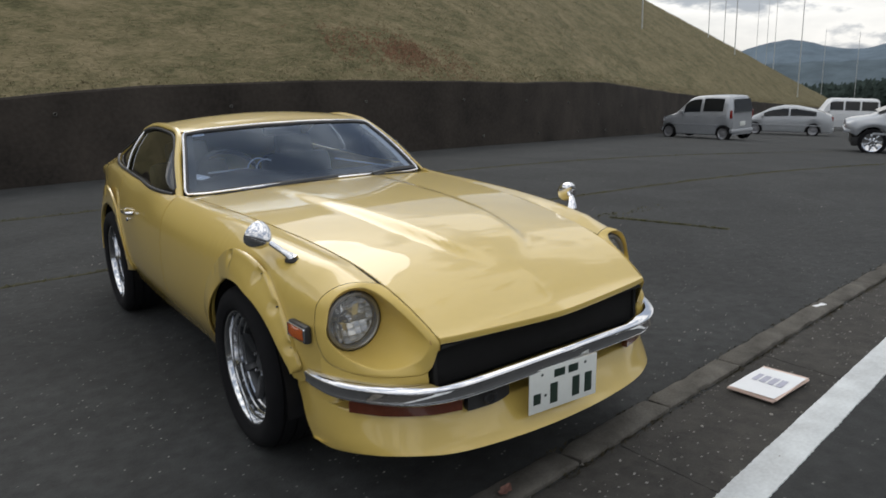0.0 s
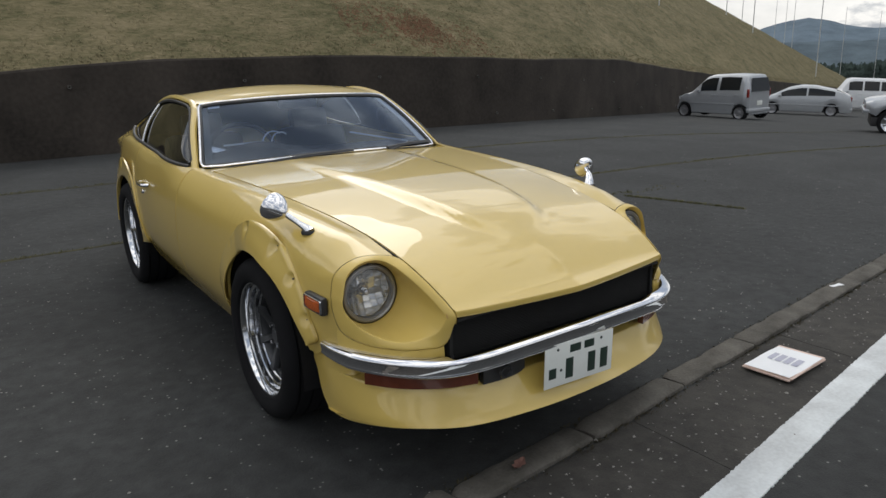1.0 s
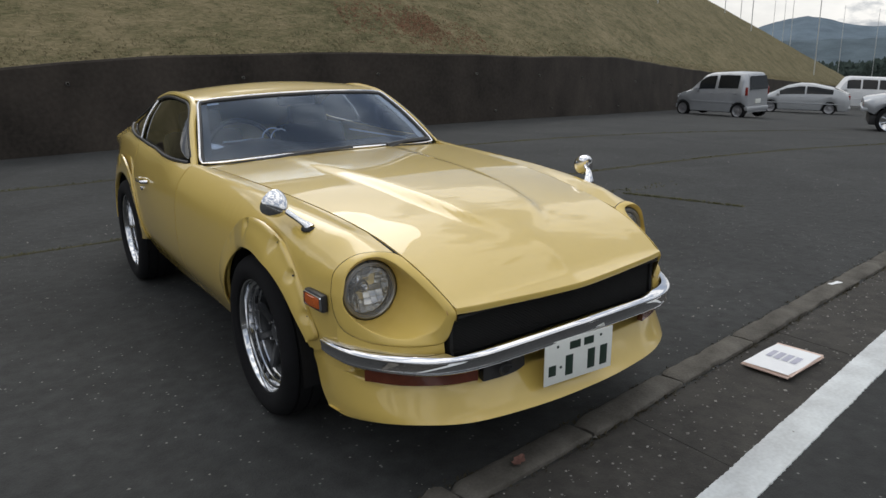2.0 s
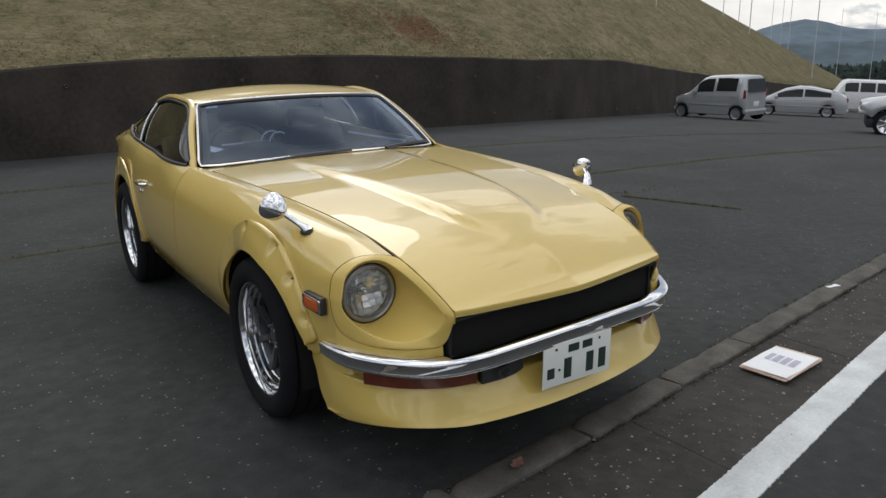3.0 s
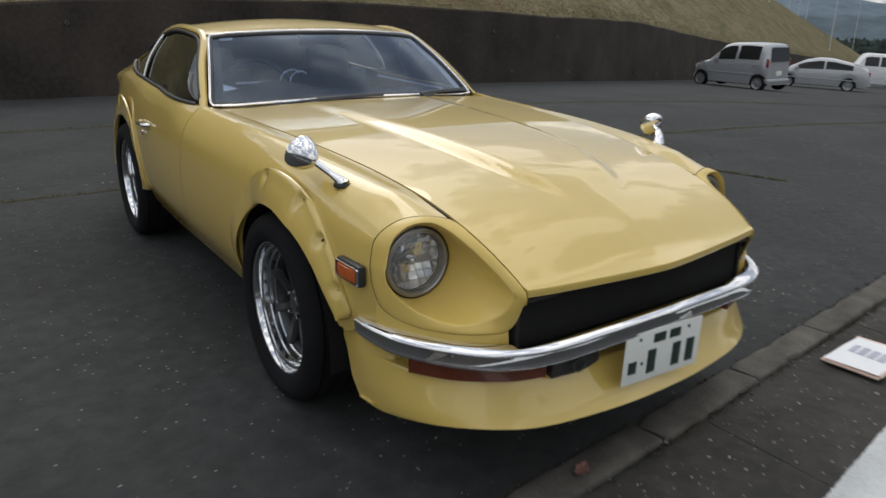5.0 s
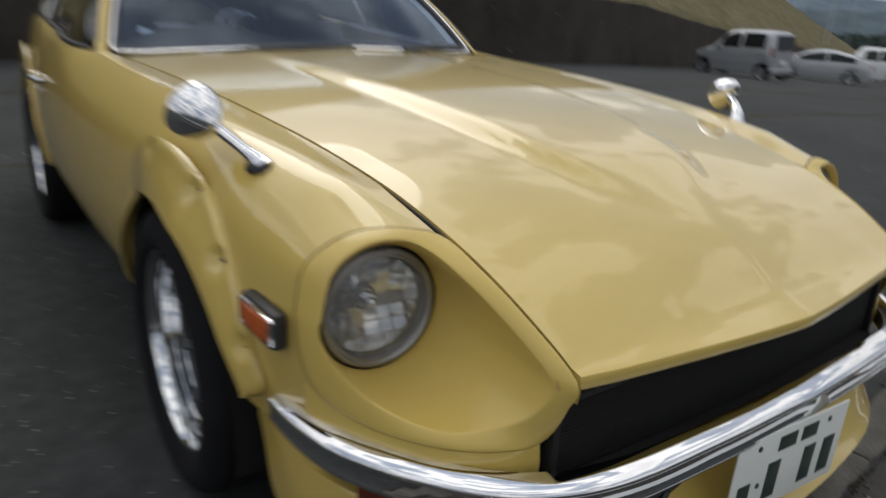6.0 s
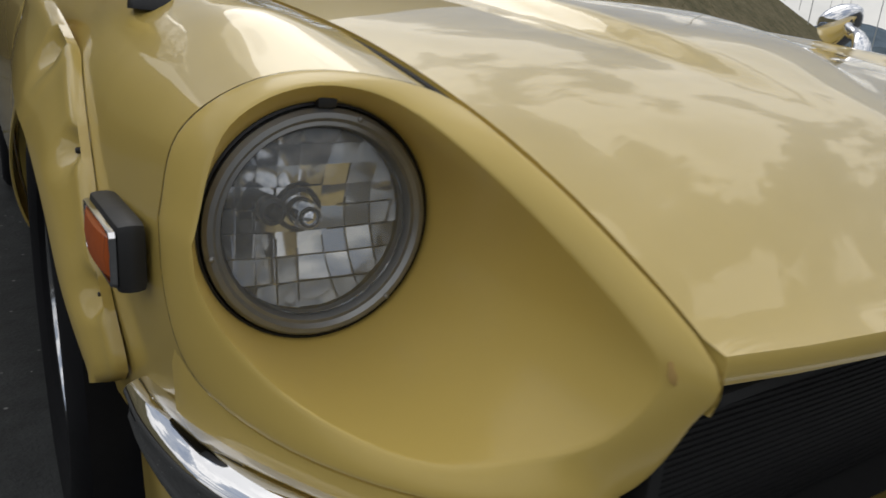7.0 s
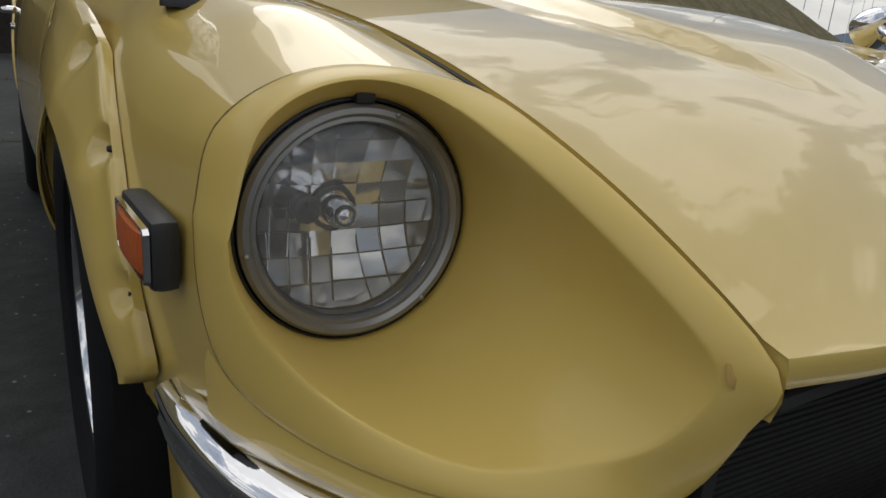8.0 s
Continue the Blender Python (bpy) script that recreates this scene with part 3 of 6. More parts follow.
def headlight_case(flip):
    bm = bmesh.new()
    rows = []
    for a in range(0, 360, 5):
        rim, seam = np.array(CASE_RIM(a)), np.array(CASE_SEAM(a))
        d = rim - LAMP
        flat = np.array([d[0], 0, d[2]])
        ring = LAMP + flat / np.linalg.norm(flat) * (LAMP_R + 0.001)
        row = [ring + np.array([0, 0.012, 0]), ring]
        for k in (0.12, 0.25, 0.4, 0.55, 0.7, 0.82, 0.92, 0.98):
            p = ring + (rim - ring) * k
            p[[0, 2]] = ring[[0, 2]] + (rim - ring)[[0, 2]] * (k ** 1.4)
            row.append(p)
        out = seam - rim
        n = np.array([0.55, -0.75, 0.35])
        n = n - out * (n @ out) / (out @ out)
        n = n / np.linalg.norm(n)
        row += [rim, rim + out * 0.04 + n * 0.0010, rim + out * 0.12 + n * 0.0018, rim + out * 0.32 + n * 0.0028, rim + out * 0.6 + n * 0.003, rim + out * 0.85 + n * 0.0022, rim + out * 0.96 + n * 0.0010, seam]
        inward = np.array([-0.004, 0.008, -0.014]) if 30 < a < 178 else np.array([0.010, 0.016, 0.0]) if 178 <= a < 242 else np.array([-0.006, 0.012, 0.004 if a > 242 and a < 320 else -0.006])
        row.append(seam + inward)
        rows.append([(-p[0], p[1], p[2]) for p in row])
    sheet(bm, rows, close_u=True)
    case = part("headlight_case", bm, CASE_PAINT, car, angle=70, mirror=flip)
    if flip:
        return
    # a rubbed spot on the case's front corner
    rim, seam = np.array(CASE_RIM(192)), np.array(CASE_SEAM(192))
    n = np.array([0.30, -0.90, 0.30])
    at, u = rim + (seam - rim) * 0.28 + n * 0.0032, np.array([0.55, 0.35, 0.75])
    u = u - n * (u @ n) / (n @ n)
    u, v = u / np.linalg.norm(u), np.cross(n, u) / np.linalg.norm(np.cross(n, u))
    bm = bmesh.new()
    rows = [[at + k * (0.009 * math.cos(q) * u + 0.0045 * math.sin(q) * v) * (1 + 0.2 * math.sin(3 * q)) - n * 0.0012 * k for k in (0.02, 0.6, 1.0)] for q in np.linspace(0, 2 * math.pi, 16, endpoint=False)]
    sheet(bm, [[(-p[0], p[1], p[2]) for p in row] for row in rows], close_u=True)
    part("scuff", bm, SCUFF, case, "brown rubbed spot in the paint")


def headlight(flip):
    c = LAMP * np.array([-1, 1, 1])
    bm = bmesh.new()
    lathe(bm, [(0.012, LAMP_R + 0.002), (-0.001, LAMP_R + 0.001), (-0.002, LAMP_R - 0.001), (0.014, LAMP_R - 0.0025)], c, "y", 64)
    lamp = part("headlight", bm, TRIM_BLACK, car, "round clear headlight in a grey ring", mirror=flip)
    bm = bmesh.new()
    r = LAMP_R - 0.003
    lathe(bm, [(0.010, r), (-0.004, r), (-0.0075, r - 0.003), (-0.008, r - 0.007), (-0.004, r - 0.010), (-0.0045, r - 0.013), (0.002, r - 0.0155), (0.012, r - 0.016)], c, "y", 64)
    for k in range(3):
        a = radians(48 + 120 * k)
        bmesh.ops.create_uvsphere(bm, u_segments=8, v_segments=6, radius=0.0028, matrix=Matrix.Translation((c[0] + (r - 0.004) * math.cos(a), c[1] - 0.007, c[2] - (r - 0.004) * math.sin(a))))
    part("ring", bm, GREY_RING, lamp, "dull grey steel ring", mirror=flip)
    bm = bmesh.new()
    rr = r - 0.015
    lathe(bm, [(0.010, rr), (0.002, rr - 0.001), (-0.004, rr * 0.8), (-0.0075, rr * 0.5), (-0.009, rr * 0.2), (-0.0093, 0.0005)], c, "y", 48)
    ob = part("lens", bm, LENS_GLASS, lamp, "clear domed glass", mirror=flip)
    ob.visible_shadow = False
    # reflector: a bowl of warped rectangular facets, each with its own hollow
    bm = bmesh.new()
    rng = random.Random(7)
    cells = 8
    bow = lambda x, z: (x + 0.10 * z * (z / rr) * (1 if x > 0 else -1), z + 0.16 * x * x / rr)
    bowl = lambda x, z: 0.050 - 5.2 * min(rr * rr, x * x + z * z)
    w = 2 * rr / cells
    for i in range(-1, cells + 1):
        for j in range(-1, cells + 1):
            x0, z0 = -rr + i * w, -rr + j * w
            xm, zm = x0 + w / 2, z0 + w / 2
            if math.hypot(xm, zm) > rr * 1.12:
                continue
            tx, tz = rng.uniform(-0.08, 0.08), rng.uniform(-0.08, 0.08)
            cx, cz = rng.uniform(2, 10), rng.uniform(1, 8)
            rows = []
            for a in range(7):
                row = []
                for b in range(7):
                    x, z = bow(x0 + w * a / 6, z0 + w * b / 6)
                    d = math.hypot(x, z)
                    if d > rr:
                        x, z = x * rr / d, z * rr / d
                    y = bowl(x, z) + tx * (x - xm) + tz * (z - zm) + cx * (x - xm) ** 2 + cz * (z - zm) ** 2
                    row.append((c[0] + x, c[1] + max(0.006, y), c[2] + z))
                rows.append(row)
            sheet(bm, rows)
    part("reflector", bm, MIRROR_METAL, lamp, "faceted silver reflector", angle=25, mirror=flip)
    # thin moulded ribs between the facets
    bm = bmesh.new()
    for i in range(1, cells):
        for swap in (False, True):
            line = []
            for q in np.linspace(-1.1, 1.1, 40):
                x, z = (-rr + i * w, q * rr) if not swap else (q * rr, -rr + i * w)
                x, z = bow(x, z)
                if z > 0.012:
                    continue
                if math.hypot(x, z) < rr * 0.99 and math.hypot(x, z) > 0.030:
                    line.append((c[0] + x, c[1] + bowl(x, z) - 0.001, c[2] + z))
                elif math.hypot(x, z) <= 0.030 and len(line) > 2:
                    sweep(bm, line, round_section(0.0006, 5), up=(0, 1, 0))
                    line = []
            if len(line) > 2:
                sweep(bm, line, round_section(0.0006, 5), up=(0, 1, 0))
    part("reflector_rib", bm, CHROME, lamp, mirror=flip)
    bm = bmesh.new()
    lathe(bm, [(0.074, rr + 0.004), (0.074, 0.02), (0.074, 0.001)], c, "y", 32)
    lathe(bm, [(0.074, rr + 0.004), (0.010, rr + 0.004)], c, "y", 32)
    part("housing", bm, TRIM_BLACK, lamp, mirror=flip)
    bm = bmesh.new()
    lathe(bm, [(0.06, 0.0125), (0.03, 0.0125), (0.023, 0.0115), (0.018, 0.009), (0.0150, 0.0045), (0.0145, 0.0004)], c, "y", 28)
    part("bulb_shield", bm, CHROME, lamp, "small chromed bulb cap", mirror=flip)
    bm = bmesh.new()
    lathe(bm, [(0.056, 0.018), (0.044, 0.019), (0.042, 0.016), (0.050, 0.015)], c, "y", 32)
    lathe(bm, [(0.05, 0.011), (0.03, 0.0115), (0.028, 0.008), (0.05, 0.007)], c + np.array([-0.028, 0, 0.004]), "y", 20)
    part("bulb_collar", bm, DARK_ALLOY, lamp, mirror=flip)
    # small clip over the top of the ring
    bm = bmesh.new()
    block(bm, (0.016, 0.014, 0.012), (c[0], c[1] - 0.002, c[2] + LAMP_R + 0.003), 0.003)
    part("clip", bm, TRIM_BLACK, lamp, mirror=flip)


for flip in (False, True):
    headlight_case(flip)
    headlight(flip)

# bonnet
HOOD_EDGE = spl([(-0.94, 0.464, 0.612), (-0.915, 0.465, 0.626), (-0.885, 0.468, 0.643), (-0.846, 0.473, 0.667), (-0.79, 0.482, 0.698), (-0.70, 0.491, 0.735), (-0.60, 0.499, 0.764), (-0.50, 0.506, 0.786), (-0.30, 0.524, 0.815), (0.0, 0.558, 0.843), (0.4, 0.596, 0.862), (0.80, 0.633, 0.872)])
HOOD_CROWN = spl([(-0.94, -0.006), (-0.80, 0.002), (-0.6, 0.012), (-0.3, 0.018), (0.2, 0.018), (0.8, 0.020)])
BULGE_W = spl([(-0.70, 0.06), (-0.60, 0.13), (-0.52, 0.165), (-0.35, 0.205), (0.0, 0.245), (0.4, 0.275), (0.8, 0.30)])
BULGE_H = spl([(-0.70, 0.0), (-0.62, 0.004), (-0.52, 0.015), (-0.42, 0.019), (-0.1, 0.018), (0.3, 0.012), (0.8, 0.003)])


def hood_z(x, y):
    w, z = HOOD_EDGE(y)
    z = z if y > -0.87 else HOOD_EDGE(-0.87)[1] - 0.22 * (-0.87 - y)
    u = min(1.0, abs(x) / w)
    z += HOOD_CROWN(y) * (1 - u * u)
    b = BULGE_W(y)
    k = (abs(x) - (b - 0.030)) / 0.048
    k = min(1.0, max(0.0, k))
    z += BULGE_H(y) * (1 - k * k * (3 - 2 * k)) if y > -0.70 else 0.0
    z += 0.013 * max(0.0, 1 - abs(x) / 0.40) * min(1.0, max(0.0, (-0.42 - y) / 0.3))
    return z


def build_hood():
    bm = bmesh.new()
    rows = []
    us = np.linspace(-1, 1, 57)
    vs = np.linspace(0, 1, 60)
    for u in us:
        y0 = -0.935 + 0.053 * abs(u) ** 1.2
        row = []
        for v in vs:
            y = y0 + (0.80 - y0) * v ** 1.15
            x = u * (HOOD_EDGE(y)[0] - 0.0025)
            row.append((x, y, hood_z(x, y)))
        lip = [(row[0][0], row[0][1] - 0.002, row[0][2] - 0.006), (row[0][0], row[0][1] + 0.002, row[0][2] - 0.020), (row[0][0], row[0][1] + 0.03, row[0][2] - 0.022)]
        rows.append(list(reversed(lip)) + row)
    fold = lambda row, out, dz: [(p[0] + math.copysign(out, p[0]), p[1], p[2] - dz) for p in row]
    left = [fold(rows[0], o, d) for o, d in ((-0.001, 0.020), (0.0012, 0.005), (0.0008, 0.0015))]
    sheet(bm, left + [fold(rows[0], -0.0015, 0.0)] + rows[1:-1] + [fold(rows[-1], -0.0015, 0.0)] + [fold(rows[-1], o, d) for o, d in ((0.0008, 0.0015), (0.0012, 0.005), (-0.001, 0.020))])
    part("bonnet", bm, PAINT, car, "yellow bonnet with a long raised bulge", angle=50)
    # scuttle between bonnet and windscreen
    bm = bmesh.new()
    rows = []
    for u in np.linspace(-1, 1, 41):
        row = []
        for k, (y, dz) in enumerate(((0.805, -0.025), (0.807, 0.0), (0.86, -0.004), (0.94, -0.008))):
            yy = y + (0.0 if k < 2 else (-0.14 if k == 3 else -0.05) * (1 - u * u))
            x = u * (HOOD_EDGE(0.8)[0] + (0.004 if k < 2 else 0.03 if k == 2 else 0.045))
            z = hood_z(u * HOOD_EDGE(0.8)[0], 0.80) + dz
            row.append((x, yy, z))
        rows.append(row)
    sheet(bm, rows)
    part("scuttle", bm, PAINT, car, angle=50, thick=0.008)


build_hood()

# dark strips paint shade into gaps beside the bonnet and round the headlight cases
for flip in (False, True):
    bm = bmesh.new()
    sweep(bm, [(-HOOD_EDGE(y)[0] + 0.001, y, HOOD_EDGE(y)[1] - 0.0075) for y in np.linspace(-0.862, 0.80, 90)], round_section(0.0032, 8), up=(0, 0, 1))
    part("bonnet_seal", bm, TRIM_BLACK, car, mirror=flip)
    bm = bmesh.new()
    sweep(bm, [np.array(CASE_SEAM(a % 360)) * [-1, 1, 1] + [0.001, 0.0025, -0.0005] for a in np.linspace(118, -50, 70)], round_section(0.0009, 8), up=(0, 0.3, 1))
    part("case_seal", bm, TRIM_BLACK, car, mirror=flip)

# ---- cabin: pillars, roof, glass ----
# windscreen edge lines by u (-1..1)
def screen_low(u):
    return np.array([0.664 * u, 0.945 - 0.155 * (1 - u * u), 0.853 + 0.034 * (1 - u * u)])


def screen_top(u):
    return np.array([0.532 * u, 1.345 - 0.10 * (1 - u * u), 1.140 + 0.024 * (1 - u * u)])


def screen_point(u, v):
    a, b = screen_low(u), screen_top(u)
    p = a + (b - a) * v
    n = np.array([0, -0.6, 0.8])
    return p + n * 0.018 * math.sin(math.pi * v)


bm = bmesh.new()
sheet(bm, [[screen_point(u * 0.97, 0.03 + 0.94 * v) for v in np.linspace(0, 1, 10)] for u in np.linspace(-1, 1, 33)])
ob = part("windscreen", bm, WINDSCREEN, car, "clear curved windscreen with a chrome edge")
ob.visible_shadow = False


def screen_outline(inset, lift, count=160):
    loop = []
    n = 40
    for k in range(n):
        loop.append((-1 + 2 * k / n, 0))
    for k in range(n // 2):
        loop.append((1, k / (n // 2)))
    for k in range(n):
        loop.append((1 - 2 * k / n, 1))
    for k in range(n // 2):
        loop.append((-1, 1 - k / (n // 2)))
    out = []
    for u, v in loop:
        # rounded corners
        uu, vv = u * (1 - inset * 0.8), 0.5 + (v - 0.5) * (1 - 2 * inset * 1.25)
        cu, cv = abs(u), abs(v - 0.5) * 2
        k = max(0.0, cu + cv - 1.86) / 0.14
        uu, vv = uu * (1 - 0.018 * k), 0.5 + (vv - 0.5) * (1 - 0.035 * k)
        out.append(screen_point(uu, vv) + np.array([0, -0.6, 0.8]) * lift)
    return out


def loop_tube(name, pts, r, material, parent, label=""):
    p = np.array(pts)
    rows = []
    n = len(p)
    for i in range(n):
        t = p[(i + 1) % n] - p[i - 1]
        t = t / np.linalg.norm(t)
        s = np.cross(t, [0, -0.6, 0.8])
        s /= np.linalg.norm(s)
        u = np.cross(s, t)
        rows.append([p[i] + r * (math.cos(a) * s + 0.7 * math.sin(a) * u) for a in np.linspace(0, 2 * math.pi, 8, endpoint=False)])
    bm = bmesh.new()
    sheet(bm, rows, close_u=True, close_v=True)
    return part(name, bm, material, parent, label)


loop_tube("screen_rubber", screen_outline(0.035, 0.002), 0.011, TRIM_BLACK, ob)
loop_tube("chrome_strip", screen_outline(0.020, 0.009), 0.0055, CHROME, ob, "thin chrome strip round the glass")

# roof rail: from the pillar's foot over the roof's side to the tail
RAIL = [(0.682, 0.93, 0.856), (0.616, 1.14, 1.018), (0.547, 1.335, 1.136), (0.546, 1.50, 1.160), (0.550, 1.70, 1.166), (0.545, 1.95, 1.140), (0.535, 2.2, 1.085), (0.525, 2.5, 1.005), (0.52, 2.8, 0.92), (0.51, 3.08, 0.835)]
rail = curve(RAIL, 70)
rail_f = spl([(p[1], p[0], p[2]) for p in rail])


def build_roof():
    bm = bmesh.new()
    rows = []
    for u in np.linspace(-1, 1, 31):
        row = []
        for v in np.linspace(0, 1, 30):
            y0 = 1.352 - 0.10 * (1 - u * u)
            y = y0 + (3.08 - y0) * v
            xr, zr = rail_f(max(y, 1.345))
            crown = 0.028 + 0.016 * min(1, v * 4) - 0.016 * v
            row.append((u * xr, y, zr + crown * (1 - u * u)))
        rows.append(row)
    sheet(bm, rows)
    part("roof", bm, PAINT, car, "yellow roof sloping into the tail", angle=60, thick=0.015)
    # rear window in the hatch, laid proud
    bm = bmesh.new()
    rows = []
    for u in np.linspace(-0.62, 0.62, 17):
        row = []
        for y in np.linspace(2.42, 2.80, 12):
            xr, zr = rail_f(y)
            v = (y - 1.3) / 1.78
            row.append((u * xr, y, zr + (0.044 - 0.016 * v) * (1 - u * u) + 0.004))
        rows.append(row)
    sheet(bm, rows)
    part("rear_window", bm, CAR_GLASS, car, thick=0.004)
    for flip in (False, True):
        bm = bmesh.new()
        sect = [(-0.014, -0.012), (-0.015, 0.004), (-0.008, 0.010), (0.004, 0.010), (0.014, 0.004), (0.016, -0.010)]
        sweep(bm, [(-p[0], p[1], p[2]) for p in rail], sect, up=(-0.5, -0.3, 0.8), scale=[0.45 + 0.55 * min(1.0, max(0.0, (i - 16) / 8)) for i in range(70)] if flip else None)
        part("roof_rail", bm, PAINT, car, angle=50, mirror=flip)


build_roof()

# side glass outline on the slanted side plane: y, height fraction
WIN_LOW = spl([(0.99, 0.0), (1.9, 0.0), (2.15, 0.04), (2.30, 0.16), (2.42, 0.42)])


def flank(y, v):
    """A point on the cabin's side between belt (v=0) and rail (v=1)."""
    xa, za = LINE_A(y)
    xr, zr = rail_f(y)
    p = np.array([xa + (xr - xa) * v, y, za + (zr - za) * v])
    p[0] += 0.020 * math.sin(math.pi * v)
    return p


def build_flank(flip):
    # glass
    for name, y0, y1 in (("door_window", 1.0, 1.88), ("quarter_window", 1.93, 2.40)):
        bm = bmesh.new()
        rows = []
        for y in np.linspace(y0, y1, 20):
            lo = 0.03 + WIN_LOW(y)
            hi = 0.90 if y < 2.0 else 0.90 - 0.35 * ((y - 2.0) / 0.4) ** 2
            hi = max(hi, lo + 0.01)
            rows.append([(-1, 1, 1) * (flank(y, lo + (hi - lo) * k) - np.array([0.008, 0, 0])) for k in np.linspace(0, 1, 8)])
        sheet(bm, rows, flip=True)
        g = part(name, bm, SIDE_GLASS, car, "dark tinted side glass", mirror=flip)
        g.visible_shadow = False
    # body-colour panel behind and round the glass
    bm = bmesh.new()
    rows = []
    for y in np.linspace(2.0, 3.06, 36):
        lo = 0.0
        hi_cut = (0.90 - 0.35 * ((y - 2.0) / 0.4) ** 2) if y < 2.41 else 0.0
        lo_cut = 0.03 + WIN_LOW(min(y, 2.42))
        start = max(hi_cut, lo_cut) + 0.02 if y < 2.41 else 0.0
        rows.append([(-1, 1, 1) * flank(y, start + (1.0 - start) * k) for k in np.linspace(0, 1, 8)])
    sheet(bm, rows, flip=True)
    part("rear_pillar", bm, PAINT, car, angle=60, thick=0.010, mirror=flip)
    bm = bmesh.new()
    rows = []
    for y in np.linspace(2.0, 2.42, 14):
        rows.append([(-1, 1, 1) * flank(y, (0.02 + WIN_LOW(y)) * k) for k in np.linspace(0, 1, 5)])
    sheet(bm, rows, flip=True)
    part("rear_pillar_foot", bm, PAINT, car, angle=60, thick=0.010, mirror=flip)
    # frames
    def line(name, pts, r, material):
        bm = bmesh.new()
        sweep(bm, [(-p[0] - 0.004, p[1], p[2]) for p in pts], round_section(r, 8), up=(-0.8, 0, 0.6))
        part(name, bm, material, car, mirror=flip)
    ys = np.linspace(0.99, 2.42, 40)
    line("window_seal", [flank(y, 0.015 + WIN_LOW(y)) for y in ys], 0.009, TRIM_BLACK)
    line("drip_rail", [flank(y, 0.93 if y < 2.0 else 0.93 - 0.33 * ((y - 2.0) / 0.42) ** 2) for y in ys], 0.008, TRIM_BLACK)
    line("window_chrome", [flank(y, 0.0 + WIN_LOW(y) * 0.96) for y in np.linspace(1.9, 2.42, 16)], 0.004, CHROME)
    line("window_post", [flank(1.905 + 0.05 * k, 0.03 + 0.87 * k) for k in np.linspace(0, 1, 8)], 0.006, SILVER_BAR)


for flip in (False, True):
    build_flank(flip)


# tail
def build_tail():
    bm = bmesh.new()
    rows = []
    for u in np.linspace(-1, 1, 31):
        row = []
        for z, y, w in ((0.845, 3.07, 0.60), (0.80, 3.13, 0.57), (0.72, 3.16, 0.59), (0.55, 3.17, 0.62), (0.42, 3.15, 0.61), (0.33, 3.10, 0.59)):
            row.append((u * w, y - 0.05 * u * u, z + 0.02 * (1 - u * u)))
        rows.append(row)
    sheet(bm, rows)
    part("tail_panel", bm, PAINT, car, angle=60, thick=0.012)
    for s in (-1, 1):
        bm = bmesh.new()
        block(bm, (0.28, 0.03, 0.11), (s * 0.38, 3.160, 0.68), 0.008)
        part("tail_lamp", bm, RED_LENS, car)
    bm = bmesh.new()
    pts = curve([(-0.665, 2.98, 0.47), (-0.655, 3.08, 0.47), (-0.58, 3.20, 0.47), (0, 3.235, 0.47), (0.58, 3.20, 0.47), (0.655, 3.08, 0.47), (0.665, 2.98, 0.47)], 70)
    sweep(bm, pts, [(-0.012, -0.035), (0.012, -0.038), (0.018, 0.0), (0.012, 0.038), (-0.012, 0.035)])
    part("rear_bumper", bm, CHROME, car, "chrome rear bumper")


build_tail()


# ---- front: bumper, grille, spoiler, plate ----
BUMPER_PATH = [(-0.746, -0.500, 0.478), (-0.742, -0.56, 0.479), (-0.718, -0.66, 0.480), (-0.655, -0.77, 0.482), (-0.56, -0.865, 0.484), (-0.44, -0.918, 0.492), (-0.25, -0.941, 0.500), (-0.06, -0.951, 0.505), (0, -0.953, 0.505)]


def both(path):
    p = np.array(path, float)
    return np.concatenate([p, (p * [-1, 1, 1])[-2::-1]])


def build_bumper():
    bm = bmesh.new()
    path = curve(both(np.array(BUMPER_PATH) * [0.962, 1, 1]), 120)
    sect = [(0.022, -0.034), (0.0, -0.034), (-0.010, -0.0315), (-0.0140, -0.028), (-0.0150, -0.024), (-0.0140, -0.020), (-0.0130, -0.016), (-0.0150, 0.004), (-0.0155, 0.008), (-0.0180, 0.0105), (-0.0185, 0.014), (-0.0170, 0.018), (-0.0130, 0.022), (-0.004, 0.026), (0.006, 0.029), (0.018, 0.0305)]
    sc = [0.87 * (0.78 + 0.30 * min(1.0, min(i, 119 - i) / 9)) for i in range(120)]
    sweep(bm, path, [(-a, b) for a, b in sect], scale=sc)
    bumper = part("front_bumper", bm, CHROME, car, "polished chrome blade bumper", angle=30)
    bm = bmesh.new()
    inner = [(p[0] * 0.985, p[1] + 0.020, p[2]) for p in path]
    sweep(bm, inner, [(-0.006, -0.022), (0.006, -0.022), (0.006, 0.010), (-0.006, 0.010)])
    part("bumper_back", bm, TRIM_BLACK, bumper)


build_bumper()


GRILLE_BLACK = mat("matt_black_grille", (0.014, 0.0135, 0.013), 0.85, 0.0, 20.0, 0.2, 0.0)


